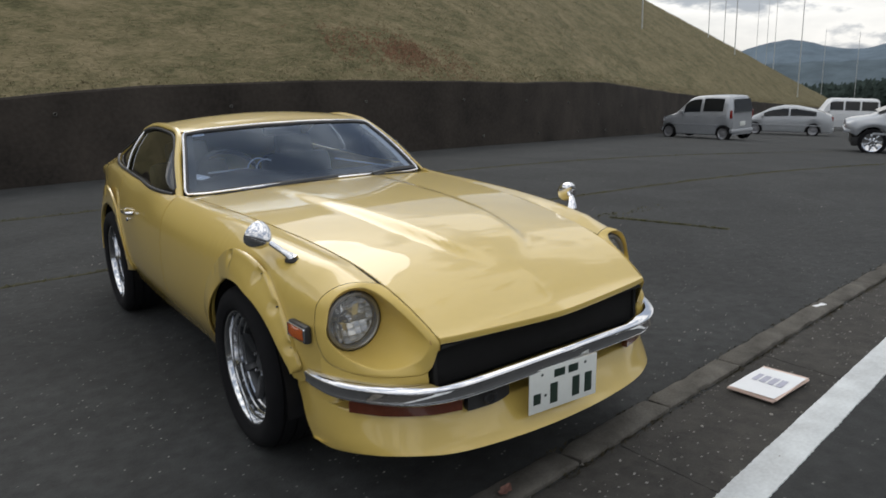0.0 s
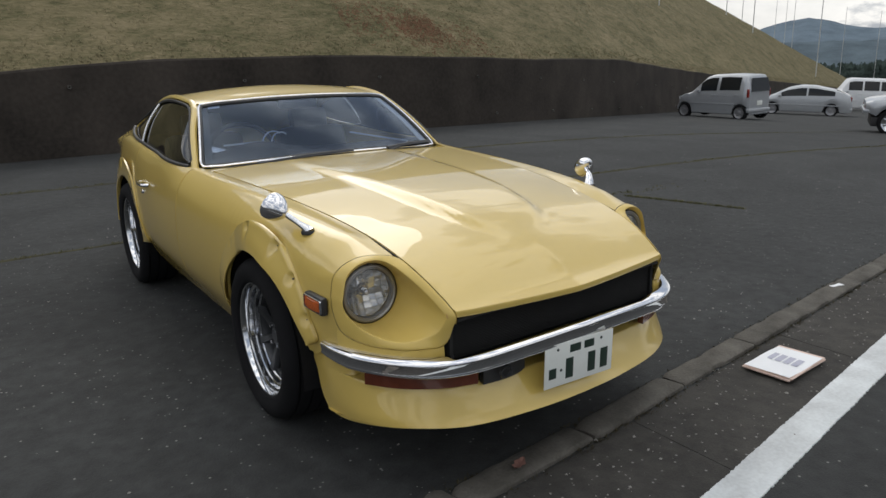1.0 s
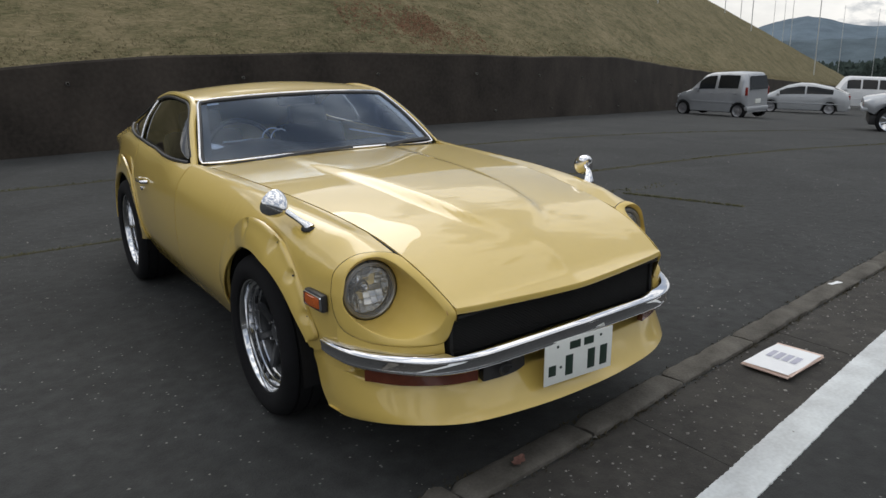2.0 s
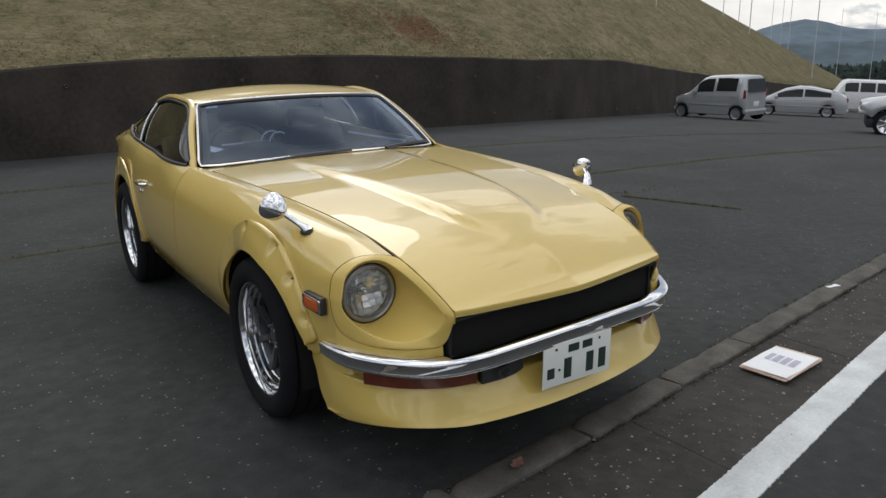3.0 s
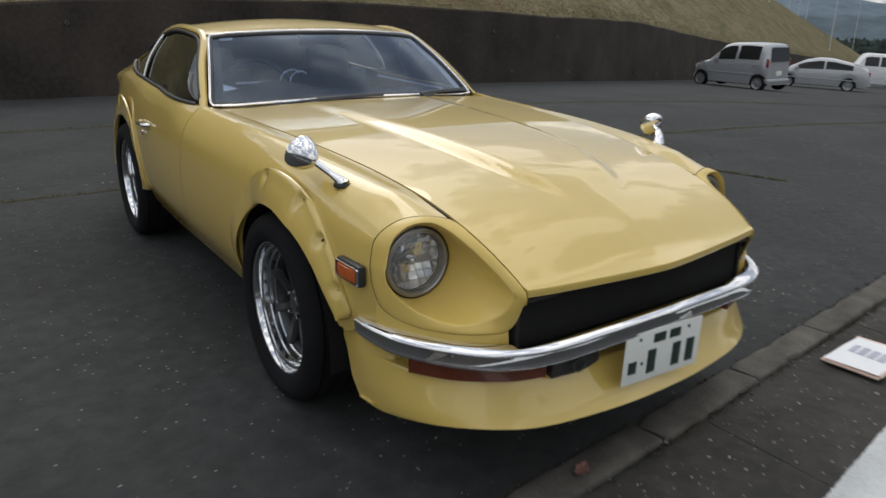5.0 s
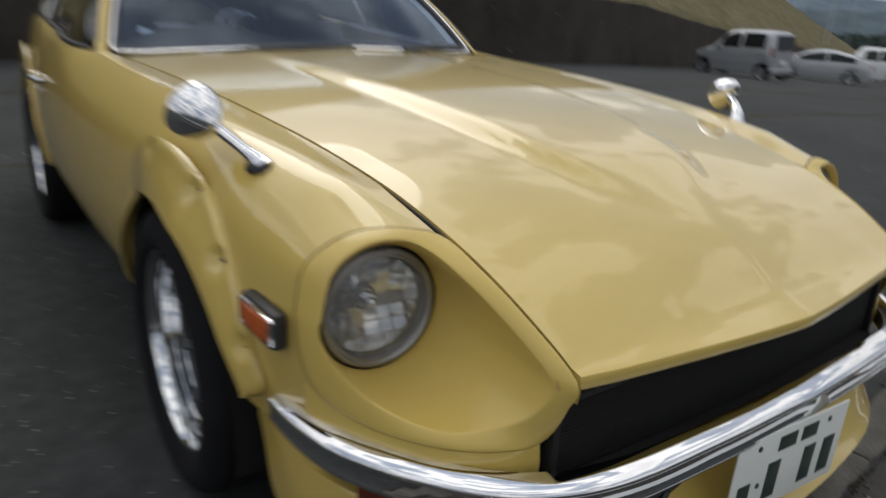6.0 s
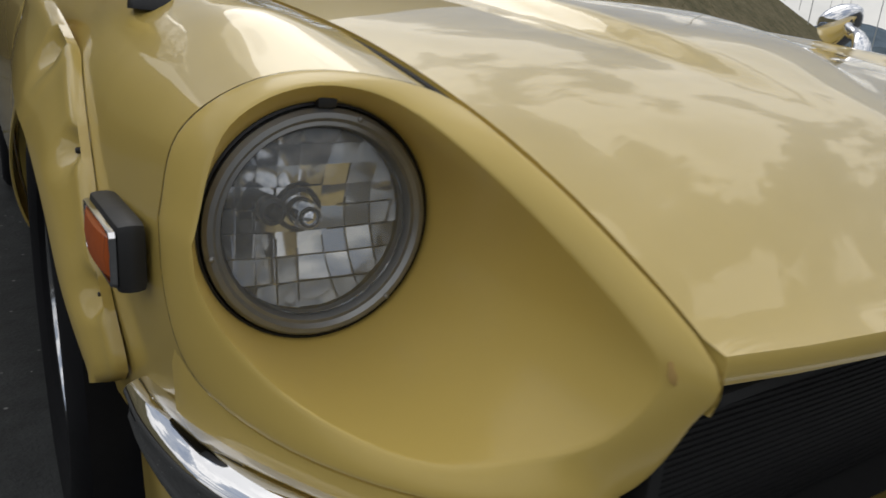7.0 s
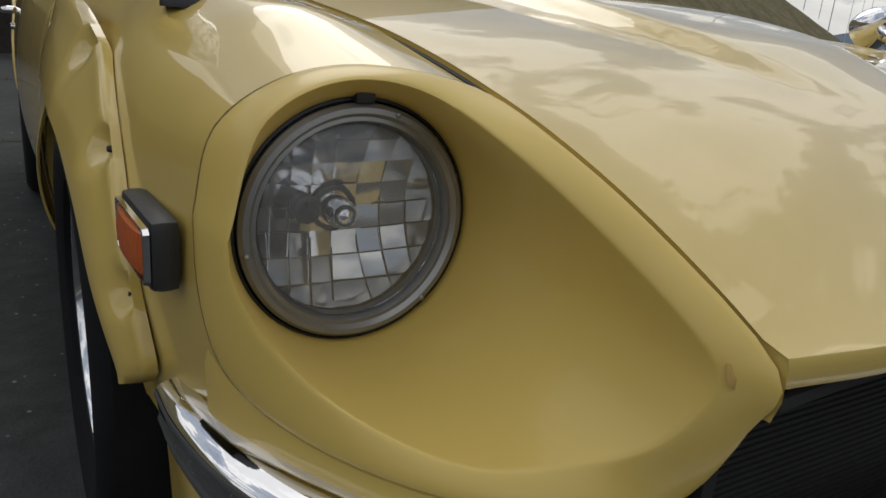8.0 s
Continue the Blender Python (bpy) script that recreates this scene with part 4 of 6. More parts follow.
def build_grille():
    bm = bmesh.new()
    block(bm, (0.90, 0.01, 0.16), (0, -0.79, 0.545))
    block(bm, (0.92, 0.12, 0.008), (0, -0.84, 0.462))
    block(bm, (0.92, 0.10, 0.008), (0, -0.83, 0.618))
    for s in (-1, 1):
        block(bm, (0.012, 0.10, 0.16), (s * 0.464, -0.80, 0.540))
    grille = part("grille", bm, GRILLE_BLACK, car, "black slatted radiator grille")
    for k in range(28):
        bm = bmesh.new()
        z = 0.474 + 0.0052 * k
        pts = curve([(-0.455, -0.835, z), (-0.2, -0.848, z), (0, -0.852, z), (0.2, -0.848, z), (0.455, -0.835, z)], 24)
        sweep(bm, pts, [(-0.006, -0.0014), (0.006, -0.0014), (0.006, 0.0014), (-0.006, 0.0014)])
        part("slat", bm, GRILLE_BLACK, grille)


build_grille()

# plan of the spoiler: top edge, waist and lip
SP_TOP = [(-0.738, -0.37, 0.45), (-0.735, -0.50, 0.45), (-0.70, -0.66, 0.45), (-0.61, -0.79, 0.45), (-0.46, -0.875, 0.45), (-0.22, -0.905, 0.45), (0, -0.915, 0.45)]
SP_CUT = [(-0.738, -0.385, 0.405), (-0.735, -0.51, 0.405), (-0.698, -0.66, 0.405), (-0.608, -0.775, 0.405), (-0.46, -0.85, 0.40), (-0.22, -0.88, 0.40), (0, -0.885, 0.40)]
SP_MID = [(-0.738, -0.405, 0.362), (-0.735, -0.53, 0.366), (-0.70, -0.665, 0.37), (-0.61, -0.785, 0.365), (-0.46, -0.865, 0.36), (-0.22, -0.895, 0.355), (0, -0.90, 0.355)]
SP_LOW = [(-0.737, -0.435, 0.275), (-0.732, -0.56, 0.280), (-0.705, -0.685, 0.288), (-0.628, -0.802, 0.298), (-0.465, -0.89, 0.295), (-0.23, -0.93, 0.29), (0, -0.94, 0.288)]
SP_LIP = [(-0.732, -0.465, 0.228), (-0.725, -0.585, 0.236), (-0.70, -0.695, 0.254), (-0.628, -0.812, 0.270), (-0.467, -0.905, 0.268), (-0.23, -0.948, 0.264), (0, -0.958, 0.262)]


def build_spoiler():
    rings = [curve(both(np.array(p) * [0.955, 1, 1] + [0, 0, h]), 90) for p, h in ((SP_TOP, 0), (SP_CUT, 0.004), (SP_MID, 0.008), (SP_LOW, 0.016), (SP_LIP, 0.020))]
    bm = bmesh.new()
    rows = []
    for i in range(90):
        col = [r[i] for r in rings]
        back = 0.11 * min(1.0, max(0.0, (0.70 - abs(col[1][0])) / 0.06))
        edge = col[1] + np.array([0, 0, -0.008])
        body = np.array([col[0] + [0, back, 0], col[1] + [0, back, 0.004], edge + [0, back - 0.004, 0.003], edge + [0, 0.006, 0.003], edge + [0, 0.001, 0.0]])
        body = np.concatenate([body, curve([edge + [0, -0.001, -0.004]] + col[2:], 16)])
        k = min(1.0, min(i, 89 - i) / 8)
        under = [body[-1] + np.array([0, 0.012 * k, -0.006]), body[-1] + np.array([0, 0.05 * k, 0.0])]
        rows.append(list(body) + under)
    sheet(bm, rows, flip=True)
    part("front_spoiler", bm, PAINT, car, "deep yellow chin spoiler", angle=45, thick=0.008)
    for s in (-1, 1):
        bm = bmesh.new()
        pts = curve([(s * 0.664, -0.68, 0.422), (s * 0.592, -0.772, 0.422), (s * 0.49, -0.838, 0.420), (s * 0.385, -0.872, 0.418)], 20)
        sweep(bm, pts, [(-0.011, -0.018), (0.010, -0.017), (0.010, 0.022), (-0.011, 0.022)])
        part("indicator_lamp", bm, SHADED_ORANGE, car, "orange indicator lens under the bumper", angle=30)
        if s > 0:
            continue
        # dark block next to the indicator, under the bumper on this side only
        bm = bmesh.new()
        pts = curve([(s * 0.370, -0.876, 0.420), (s * 0.29, -0.886, 0.420), (s * 0.21, -0.890, 0.422)], 10)
        sweep(bm, pts, [(-0.014, -0.026), (0.012, -0.026), (0.012, 0.028), (-0.014, 0.028)], scale=[1, 1, 1, 1, 1, 0.98, 0.95, 0.9, 0.8, 0.6])
        part("air_duct", bm, TRIM_BLACK, car)
        bm = bmesh.new()
        ring = [(s * 0.30 + 0.022 * math.cos(a), -0.912, 0.424 + 0.016 * math.sin(a)) for a in np.linspace(0, 2 * math.pi, 20)]
        sweep(bm, ring, round_section(0.005, 6), up=(0, -1, 0))
        part("tow_hook", bm, DARK_ALLOY, car)


build_spoiler()


def build_valance():
    """The yellow panel that shows between the headlight cases and the bumper."""
    for flip in (False, True):
        bm = bmesh.new()
        rows = []
        for a in np.linspace(335, 229, 30):
            p = np.array(CASE_SEAM(a)) * [-1, 1, 1]
            d = p - np.array([-0.35, -0.35, p[2]])
            d = d / np.linalg.norm(d)
            rows.append([p + d * o + np.array([0, 0, h]) for o, h in ((-0.030, 0.006), (-0.006, -0.006), (-0.004, -0.030), (-0.008, -0.090))])
        sheet(bm, rows)
        part("valance", bm, PAINT, car, angle=50, thick=0.004, mirror=flip)


build_valance()


PLATE_AT, PLATE_TURN = (-0.033, -0.966, 0.412), -4.5


def build_plate():
    bm = bmesh.new()
    turn = pose(0, 0, 0, 1.5, 0, PLATE_TURN) @ Matrix.Scale(0.88, 4)
    at = PLATE_AT
    block(bm, (0.330, 0.004, 0.165), at, 0.002, turn)
    plate = part("number_plate", bm, PLATE_WHITE, car, "white number plate with dark green marks")
    m = Matrix.Translation(at) @ turn @ pose(0, -0.0025, 0, 90, 0, 0)
    # the writing stands as plain bars of its size
    for x, z, w, h in ((-0.022, 0.052, 0.052, 0.030), (0.045, 0.052, 0.048, 0.030), (-0.128, -0.028, 0.034, 0.040), (-0.048, -0.022, 0.036, 0.078), (0.060, -0.022, 0.036, 0.078), (0.122, -0.022, 0.036, 0.078)):
        bm = bmesh.new()
        block(bm, (w, h, 0.0014), (0, 0, 0), 0.0004)
        bm.transform(m @ Matrix.Translation((x, z, 0)))
        part("bar", bm, PLATE_GREEN, plate, angle=20)
    for x, z in ((-0.088, -0.022), (-0.105, 0.060), (0.105, 0.060)):
        bm = bmesh.new()
        bmesh.ops.create_cone(bm, cap_ends=True, segments=12, radius1=0.006, radius2=0.005, depth=0.002, matrix=m @ Matrix.Translation((x, z, 0)))
        part("bolt", bm, PLATE_GREEN, plate, angle=20)


build_plate()


# ---- flares, wheels ----
def flare(cy, a0, a1, flip, name):
    """A bolted wheel flare round an arch; angles from straight ahead, over the top."""
    bm = bmesh.new()
    rows = []
    n = 120
    screws = [a0 + (a1 - a0) * k / 5 for k in (0.34, 0.95, 1.6, 2.6, 3.5, 4.4)]
    for i in range(n + 1):
        a = a0 + (a1 - a0) * i / n
        end = min(1.0, max(0.0, min((a - a0) / 3.0, (a1 - a) / 16.0)))
        end = math.sqrt(1 - (1 - end) ** 2)
        flat = min(1.0, max(0.0, (a - 92.0) / 45.0)) if cy < 1 else 0.0
        flat = flat * flat * (3 - 2 * flat)
        c, s = -math.cos(radians(a)), math.sin(radians(a))
        r_out = 0.440 + 0.027 * end * (1 - 0.5 * flat) if a < 60 else 0.412 + 0.055 * end - 0.030 * flat
        yo, zo = cy + r_out * c, WHEEL_Z + r_out * s
        xb = side_x(yo, zo)
        r_in = 0.358 + 0.066 * max(0.0, 1 - (a - a0) / 55.0) ** 1.2 if cy < 1 else 0.358
        prof = []
        near = min(abs(a - q) for q in screws)
        dip = max(0.0, 1 - (near / 2.8) ** 2)
        x_lip = 0.782 if cy < 1 else 0.774
        x_lip += (xb + 0.012 - x_lip) * flat
        if cy < 1:
            x_lip += (xb + 0.030 - x_lip) * max(0.0, 1 - (a - a0) / 50.0) ** 1.1
        for k, out in ((0.0, 0.001), (0.0, 0.010), (0.05, 0.014), (0.14, 0.016), (0.22, 0.018), (0.30, 0.020), (0.42, 0.024), (0.65, 0.030), (0.85, 0.033), (0.97, 0.034), (1.0, 0.030), (1.0, 0.015)):
            r = r_out + (r_in - r_out) * k
            y, z = cy + r * c, WHEEL_Z + r * s
            x = xb + out * (1 - 0.75 * flat) + (x_lip - xb - 0.034 * (1 - 0.75 * flat)) * k
            if 0.03 < k < 0.45:
                x -= dip * 0.016 * (1 - flat) * (1 - abs(k - 0.2) / 0.32)
            prof.append((-x, y, z))
        rows.append(prof)
    vs = sheet(bm, rows)
    bm.faces.new(vs[0])
    bm.faces.new(list(reversed(vs[-1])))
    fl = part(name, bm, PAINT, car, "bolt-on yellow wheel flare", angle=50, mirror=flip)
    for q in screws:
        if cy < 1 and q > 110:
            continue
        bm = bmesh.new()
        c, s = -math.cos(radians(q)), math.sin(radians(q))
        y, z = cy + 0.448 * c, WHEEL_Z + 0.448 * s
        x = side_x(y, z) + 0.011
        lathe(bm, [(0.002, 0.0002), (0.002, 0.0020), (0.001, 0.0032), (-0.006, 0.0034)], (-x + 0.004, y, z), "x", 10, sign=-1)
        part("screw", bm, DARK_ALLOY, fl, mirror=flip)


for flip in (False, True):
    flare(AXLE_F, 18, 172, flip, "front_flare")
    flare(AXLE_R, 4, 176, flip, "rear_flare")


def wheel(cx, cy, cz, flip, steer=0.0):
    c = np.array([-cx, cy, cz])
    bm = bmesh.new()
    # tyre, outer face at x = -0.80
    prof = [(0.085, 0.219), (0.100, 0.226), (0.110, 0.245), (0.110, 0.274), (0.097, 0.2975), (0.080, 0.3075), (0.070, 0.3105), (0.068, 0.3035), (0.062, 0.3035), (0.060, 0.3115), (0.02, 0.312), (0.018, 0.3035), (0.012, 0.3035), (0.010, 0.312),
            (-0.03, 0.312), (-0.032, 0.3035), (-0.038, 0.3035), (-0.04, 0.3115), (-0.075, 0.3105), (-0.100, 0.3005), (-0.115, 0.27), (-0.112, 0.239), (-0.10, 0.219)]
    lathe(bm, prof, c, "x", 72, sign=-1)
    wh = part("wheel", bm, RUBBER, car, "wide black tyre on a deep polished rim", angle=35, mirror=flip)
    bm = bmesh.new()
    rim = [(0.088, 0.220), (0.094, 0.222), (0.097, 0.219), (0.095, 0.214), (0.086, 0.210), (0.072, 0.208), (0.068, 0.198), (0.052, 0.196), (0.049, 0.188), (0.034, 0.186), (0.031, 0.177), (0.014, 0.175), (-0.06, 0.172), (-0.10, 0.19), (-0.105, 0.215)]
    lathe(bm, [(a - 0.006, b) for a, b in rim], c, "x", 72, sign=-1)
    part("rim", bm, ALLOY, wh, "stepped polished rim", angle=25, mirror=flip)
    bm = bmesh.new()
    lathe(bm, [(0.020, 0.1745), (0.024, 0.166), (0.012, 0.158), (-0.02, 0.156), (-0.022, 0.02)], c, "x", 48, sign=-1)
    lathe(bm, [(0.036, 0.0005), (0.036, 0.026), (0.028, 0.032), (0.024, 0.052), (0.012, 0.058), (-0.03, 0.06)], c, "x", 36, sign=-1)
    part("hub", bm, DARK_ALLOY, wh, mirror=flip)
    for k in range(8):
        a = 2 * math.pi * (k + 0.5) / 8
        d = np.array([0, math.cos(a), math.sin(a)])
        bm = bmesh.new()
        pts = [c + np.array([-x, 0, 0]) + d * r for x, r in ((0.012, 0.045), (0.020, 0.075), (0.022, 0.11), (0.022, 0.14), (0.026, 0.170))]
        sweep(bm, pts, [(-0.015, -0.010), (0.015, -0.010), (0.011, 0.009), (-0.011, 0.009)], up=(-1, 0, 0), scale=[0.95, 0.85, 0.85, 1.0, 1.35])
        part("spoke", bm, DARK_ALLOY, wh, angle=30, mirror=flip)
    for k in range(4):
        a = 2 * math.pi * (k + 0.5) / 4
        bm = bmesh.new()
        lathe(bm, [(0.040, 0.0005), (0.039, 0.007), (0.020, 0.010)], c + np.array([0, 0.045 * math.cos(a), 0.045 * math.sin(a)]), "x", 6, sign=-1)
        part("wheel_nut", bm, CHROME, wh, mirror=flip)
    if steer:
        hub = Matrix.Translation(c * np.array([-1 if flip else 1, 1, 1]))
        wh.matrix_basis = hub @ pose(0, 0, 0, 0, 0, steer) @ hub.inverted()


for flip in (False, True):
    wheel(0.652, 0.030, 0.336, flip, 0.6)
    wheel(0.672, AXLE_R, 0.336, flip)


# dark inner tub, wheel housings and floor, so that no daylight shows through
def build_tub():
    bm = bmesh.new()
    block(bm, (1.16, 3.2, 0.08), (0, 1.20, 0.30), 0.02)
    block(bm, (0.90, 1.0, 0.30), (0, -0.20, 0.52), 0.05)
    block(bm, (1.30, 0.06, 0.52), (0, 0.72, 0.56), 0.02)
    block(bm, (1.20, 0.9, 0.36), (0, 2.55, 0.50), 0.05)
    part("underbody", bm, INTERIOR, car)
    for cy in (AXLE_F, AXLE_R):
        for s in (-1, 1):
            bm = bmesh.new()
            rows = []
            for q in np.linspace(radians(-8), radians(188), 40):
                c, d = math.cos(q), math.sin(q)
                rows.append([(s * (0.75 - x), cy + r * c, WHEEL_Z + r * d) for x, r in ((0.0, 0.362), (0.24, 0.362), (0.24, 0.002))])
            sheet(bm, rows)
            part("wheel_housing", bm, RUBBER, car)
    for s in (-1, 1):
        bm = bmesh.new()
        block(bm, (0.08, 1.50, 0.06), (s * 0.60, 1.12, 0.275), 0.015)
        part("sill", bm, TRIM_BLACK, car)


build_tub()


# ---- small parts of the sports car ----
def fender_mirror(flip):
    base = np.array([-0.655, -0.300, 0.808])
    head = np.array([-0.715, -0.215, 0.868])
    bm = bmesh.new()
    if flip:
        pts = curve([base + [0, 0, -0.01], base + [-0.012, 0.012, 0.014], base + [-0.035, 0.04, 0.034], head + [0.012, -0.02, -0.016], head], 16)
        sweep(bm, pts, round_section(0.0135, 12, 0.75), up=(0, 1, 0), scale=[2.1, 2.0, 1.9, 1.8, 1.7, 1.6, 1.5, 1.4, 1.3] + [1.2] * 7)
        aim = pose(0, 0, 0, -30, 0, 22) @ Matrix.Scale(0.86, 4)
    else:
        pts = [base + [0, 0, -0.012]] + [base + (head - base) * k for k in np.linspace(0.0, 0.9, 11)]
        sweep(bm, pts, round_section(0.0105, 14), up=(0, 0, 1), scale=[1.9, 1.75, 1.45, 1.2, 1.05] + [0.95] * 7)
        aim = Vector((0, -1, 0)).rotation_difference(Vector((0.34, -0.84, -0.40))).to_matrix().to_4x4()
    mir = part("wing_mirror", bm, CHROME, car, "chrome bullet-shaped wing mirror on a stalk", mirror=flip)
    bm = bmesh.new()
    # bullet along y: rounded tip ahead, mirror glass behind
    prof = [(a * (0.88 if flip else 0.66), b * 0.88) for a, b in ((-0.066, 0.0004), (-0.062, 0.010), (-0.050, 0.022), (-0.030, 0.036), (-0.008, 0.047), (0.014, 0.0535), (0.034, 0.056), (0.046, 0.055), (0.050, 0.051), (0.046, 0.047))]
    lathe(bm, prof, (0, 0, 0), "y", 40)
    bm.transform(Matrix.Translation(head + np.array([-0.008, 0.012, 0.004])) @ aim)
    part("shell", bm, CHROME, mir, mirror=flip)
    bm = bmesh.new()
    lathe(bm, [(0.040 if flip else 0.030, 0.0415), (0.040 if flip else 0.030, 0.0004)], (0, 0, 0), "y", 40)
    bm.transform(Matrix.Translation(head + np.array([-0.008, 0.012, 0.004])) @ aim)
    part("mirror_glass", bm, MIRROR_METAL, mir, mirror=flip)
    bm = bmesh.new()
    lathe(bm, [(0.0, 0.0005), (0.002, 0.024), (-0.004, 0.027), (-0.01, 0.027)], base + [0, 0, 0.0], "z", 24)
    part("gasket", bm, TRIM_BLACK, mir, mirror=flip)


def side_marker(flip):
    yc, zc = -0.485, 0.620
    x = side_x(yc, zc)
    m = Matrix.Translation((-x, yc, zc)) @ pose(0, 0, 0, 0, 0, 3)
    bm = bmesh.new()
    block(bm, (0.028, 0.130, 0.066), (-0.010, 0, 0), 0.010)
    m = m @ Matrix.Diagonal((0.85, 0.9, 0.88, 1))
    bm.transform(m)
    mk = part("side_marker", bm, TRIM_BLACK, car, "amber side marker in a black and chrome frame", mirror=flip)
    bm = bmesh.new()
    loop = [(-0.0255, y, z) for y, z in ((-0.056, -0.024), (0.056, -0.024), (0.060, -0.020), (0.060, 0.020), (0.056, 0.024), (-0.056, 0.024), (-0.060, 0.020), (-0.060, -0.020))]
    n = len(loop)
    rows = []
    for k in range(n):
        p = np.array(loop[k])
        c = np.array([p[0], 0, 0])
        d = (p - c) / np.linalg.norm(p - c)
        rows.append([p + d * a + np.array([b, 0, 0]) for a, b in ((-0.004, 0.002), (-0.003, -0.003), (0.002, -0.003), (0.004, 0.002))])
    sheet(bm, rows, close_u=True, close_v=True)
    bm.transform(m)
    part("chrome_frame", bm, CHROME, mk, mirror=flip)
    bm = bmesh.new()
    rows = []
    for i in range(25):
        y = -0.052 + 0.104 * i / 24
        lift = -0.0255 - 0.006 * math.sin(math.pi * i / 24) ** 0.5 - (0.0012 if i % 2 else 0.0)
        rows.append([(-0.022, y, -0.021), (lift, y, -0.018), (lift - 0.002, y, 0.0), (lift, y, 0.018), (-0.022, y, 0.021)])
    sheet(bm, rows)
    bm.transform(m)
    part("lens", bm, AMBER, mk, "ribbed amber lens", angle=20, mirror=flip)


def door_handle(flip):
    y, z = 1.54, 0.735
    x = side_x(y, z)
    bm = bmesh.new()
    pts = curve([(-x + 0.004, y - 0.075, z), (-x - 0.022, y - 0.055, z), (-x - 0.026, y, z), (-x - 0.022, y + 0.055, z), (-x + 0.004, y + 0.075, z)], 18)
    sweep(bm, pts, round_section(0.010, 10, 0.9))
    h = part("door_handle", bm, CHROME, car, "chrome door handle", mirror=flip)
    bm = bmesh.new()
    lathe(bm, [(0.008, 0.0005), (0.008, 0.009), (0.0, 0.011)], (-x - 0.001, y + 0.06, z - 0.05), "x", 16, sign=-1)
    part("lock", bm, CHROME, h, mirror=flip)


for flip in (False, True):
    fender_mirror(flip)
    side_marker(flip)
    door_handle(flip)


def wiper(pivot_u, tip_u, low, rise):
    """An arm and blade lying along the foot of the windscreen."""
    nrm = np.array([0, -0.6, 0.8])
    a = screen_point(pivot_u, -0.07) + nrm * 0.004
    b = screen_point(pivot_u + (tip_u - pivot_u) * 0.55, low + rise * 0.6) + nrm * 0.022
    bm = bmesh.new()
    lathe(bm, [(-0.02, 0.012), (0.014, 0.012), (0.020, 0.008), (0.021, 0.0005)], a, "z", 14)
    sweep(bm, curve([a + nrm * 0.014, a * 0.6 + b * 0.4 + nrm * 0.010, b], 10), [(-0.008, -0.003), (0.008, -0.003), (0.006, 0.004), (-0.006, 0.004)])
    w = part("wiper", bm, TRIM_BLACK, car, "black windscreen wiper")
    bm = bmesh.new()
    s = 0.10
    pts = [screen_point(pivot_u + s + (tip_u - pivot_u - s) * k, low + rise * k) + nrm * (0.012 + 0.006 * math.sin(math.pi * k)) for k in np.linspace(0, 1, 24)]
    sweep(bm, pts, [(-0.014, -0.004), (0.014, -0.004), (0.006, 0.008), (-0.006, 0.008)])
    part("blade", bm, TRIM_BLACK, w)


wiper(-0.72, 0.10, -0.02, 0.05)
wiper(0.32, 0.94, 0.02, 0.06)


def build_sticker():
    """A small pale label in the upper corner of the windscreen."""
    bm = bmesh.new()
    sheet(bm, [[screen_point(u, v) - np.array([0, -0.6, 0.8]) * 0.004 for v in (0.895, 0.915, 0.935)] for u in np.linspace(-0.90, -0.80, 5)])
    part("windscreen_label", bm, PALE_TRIM, car, "small pale label inside the glass", thick=0.001)


build_sticker()


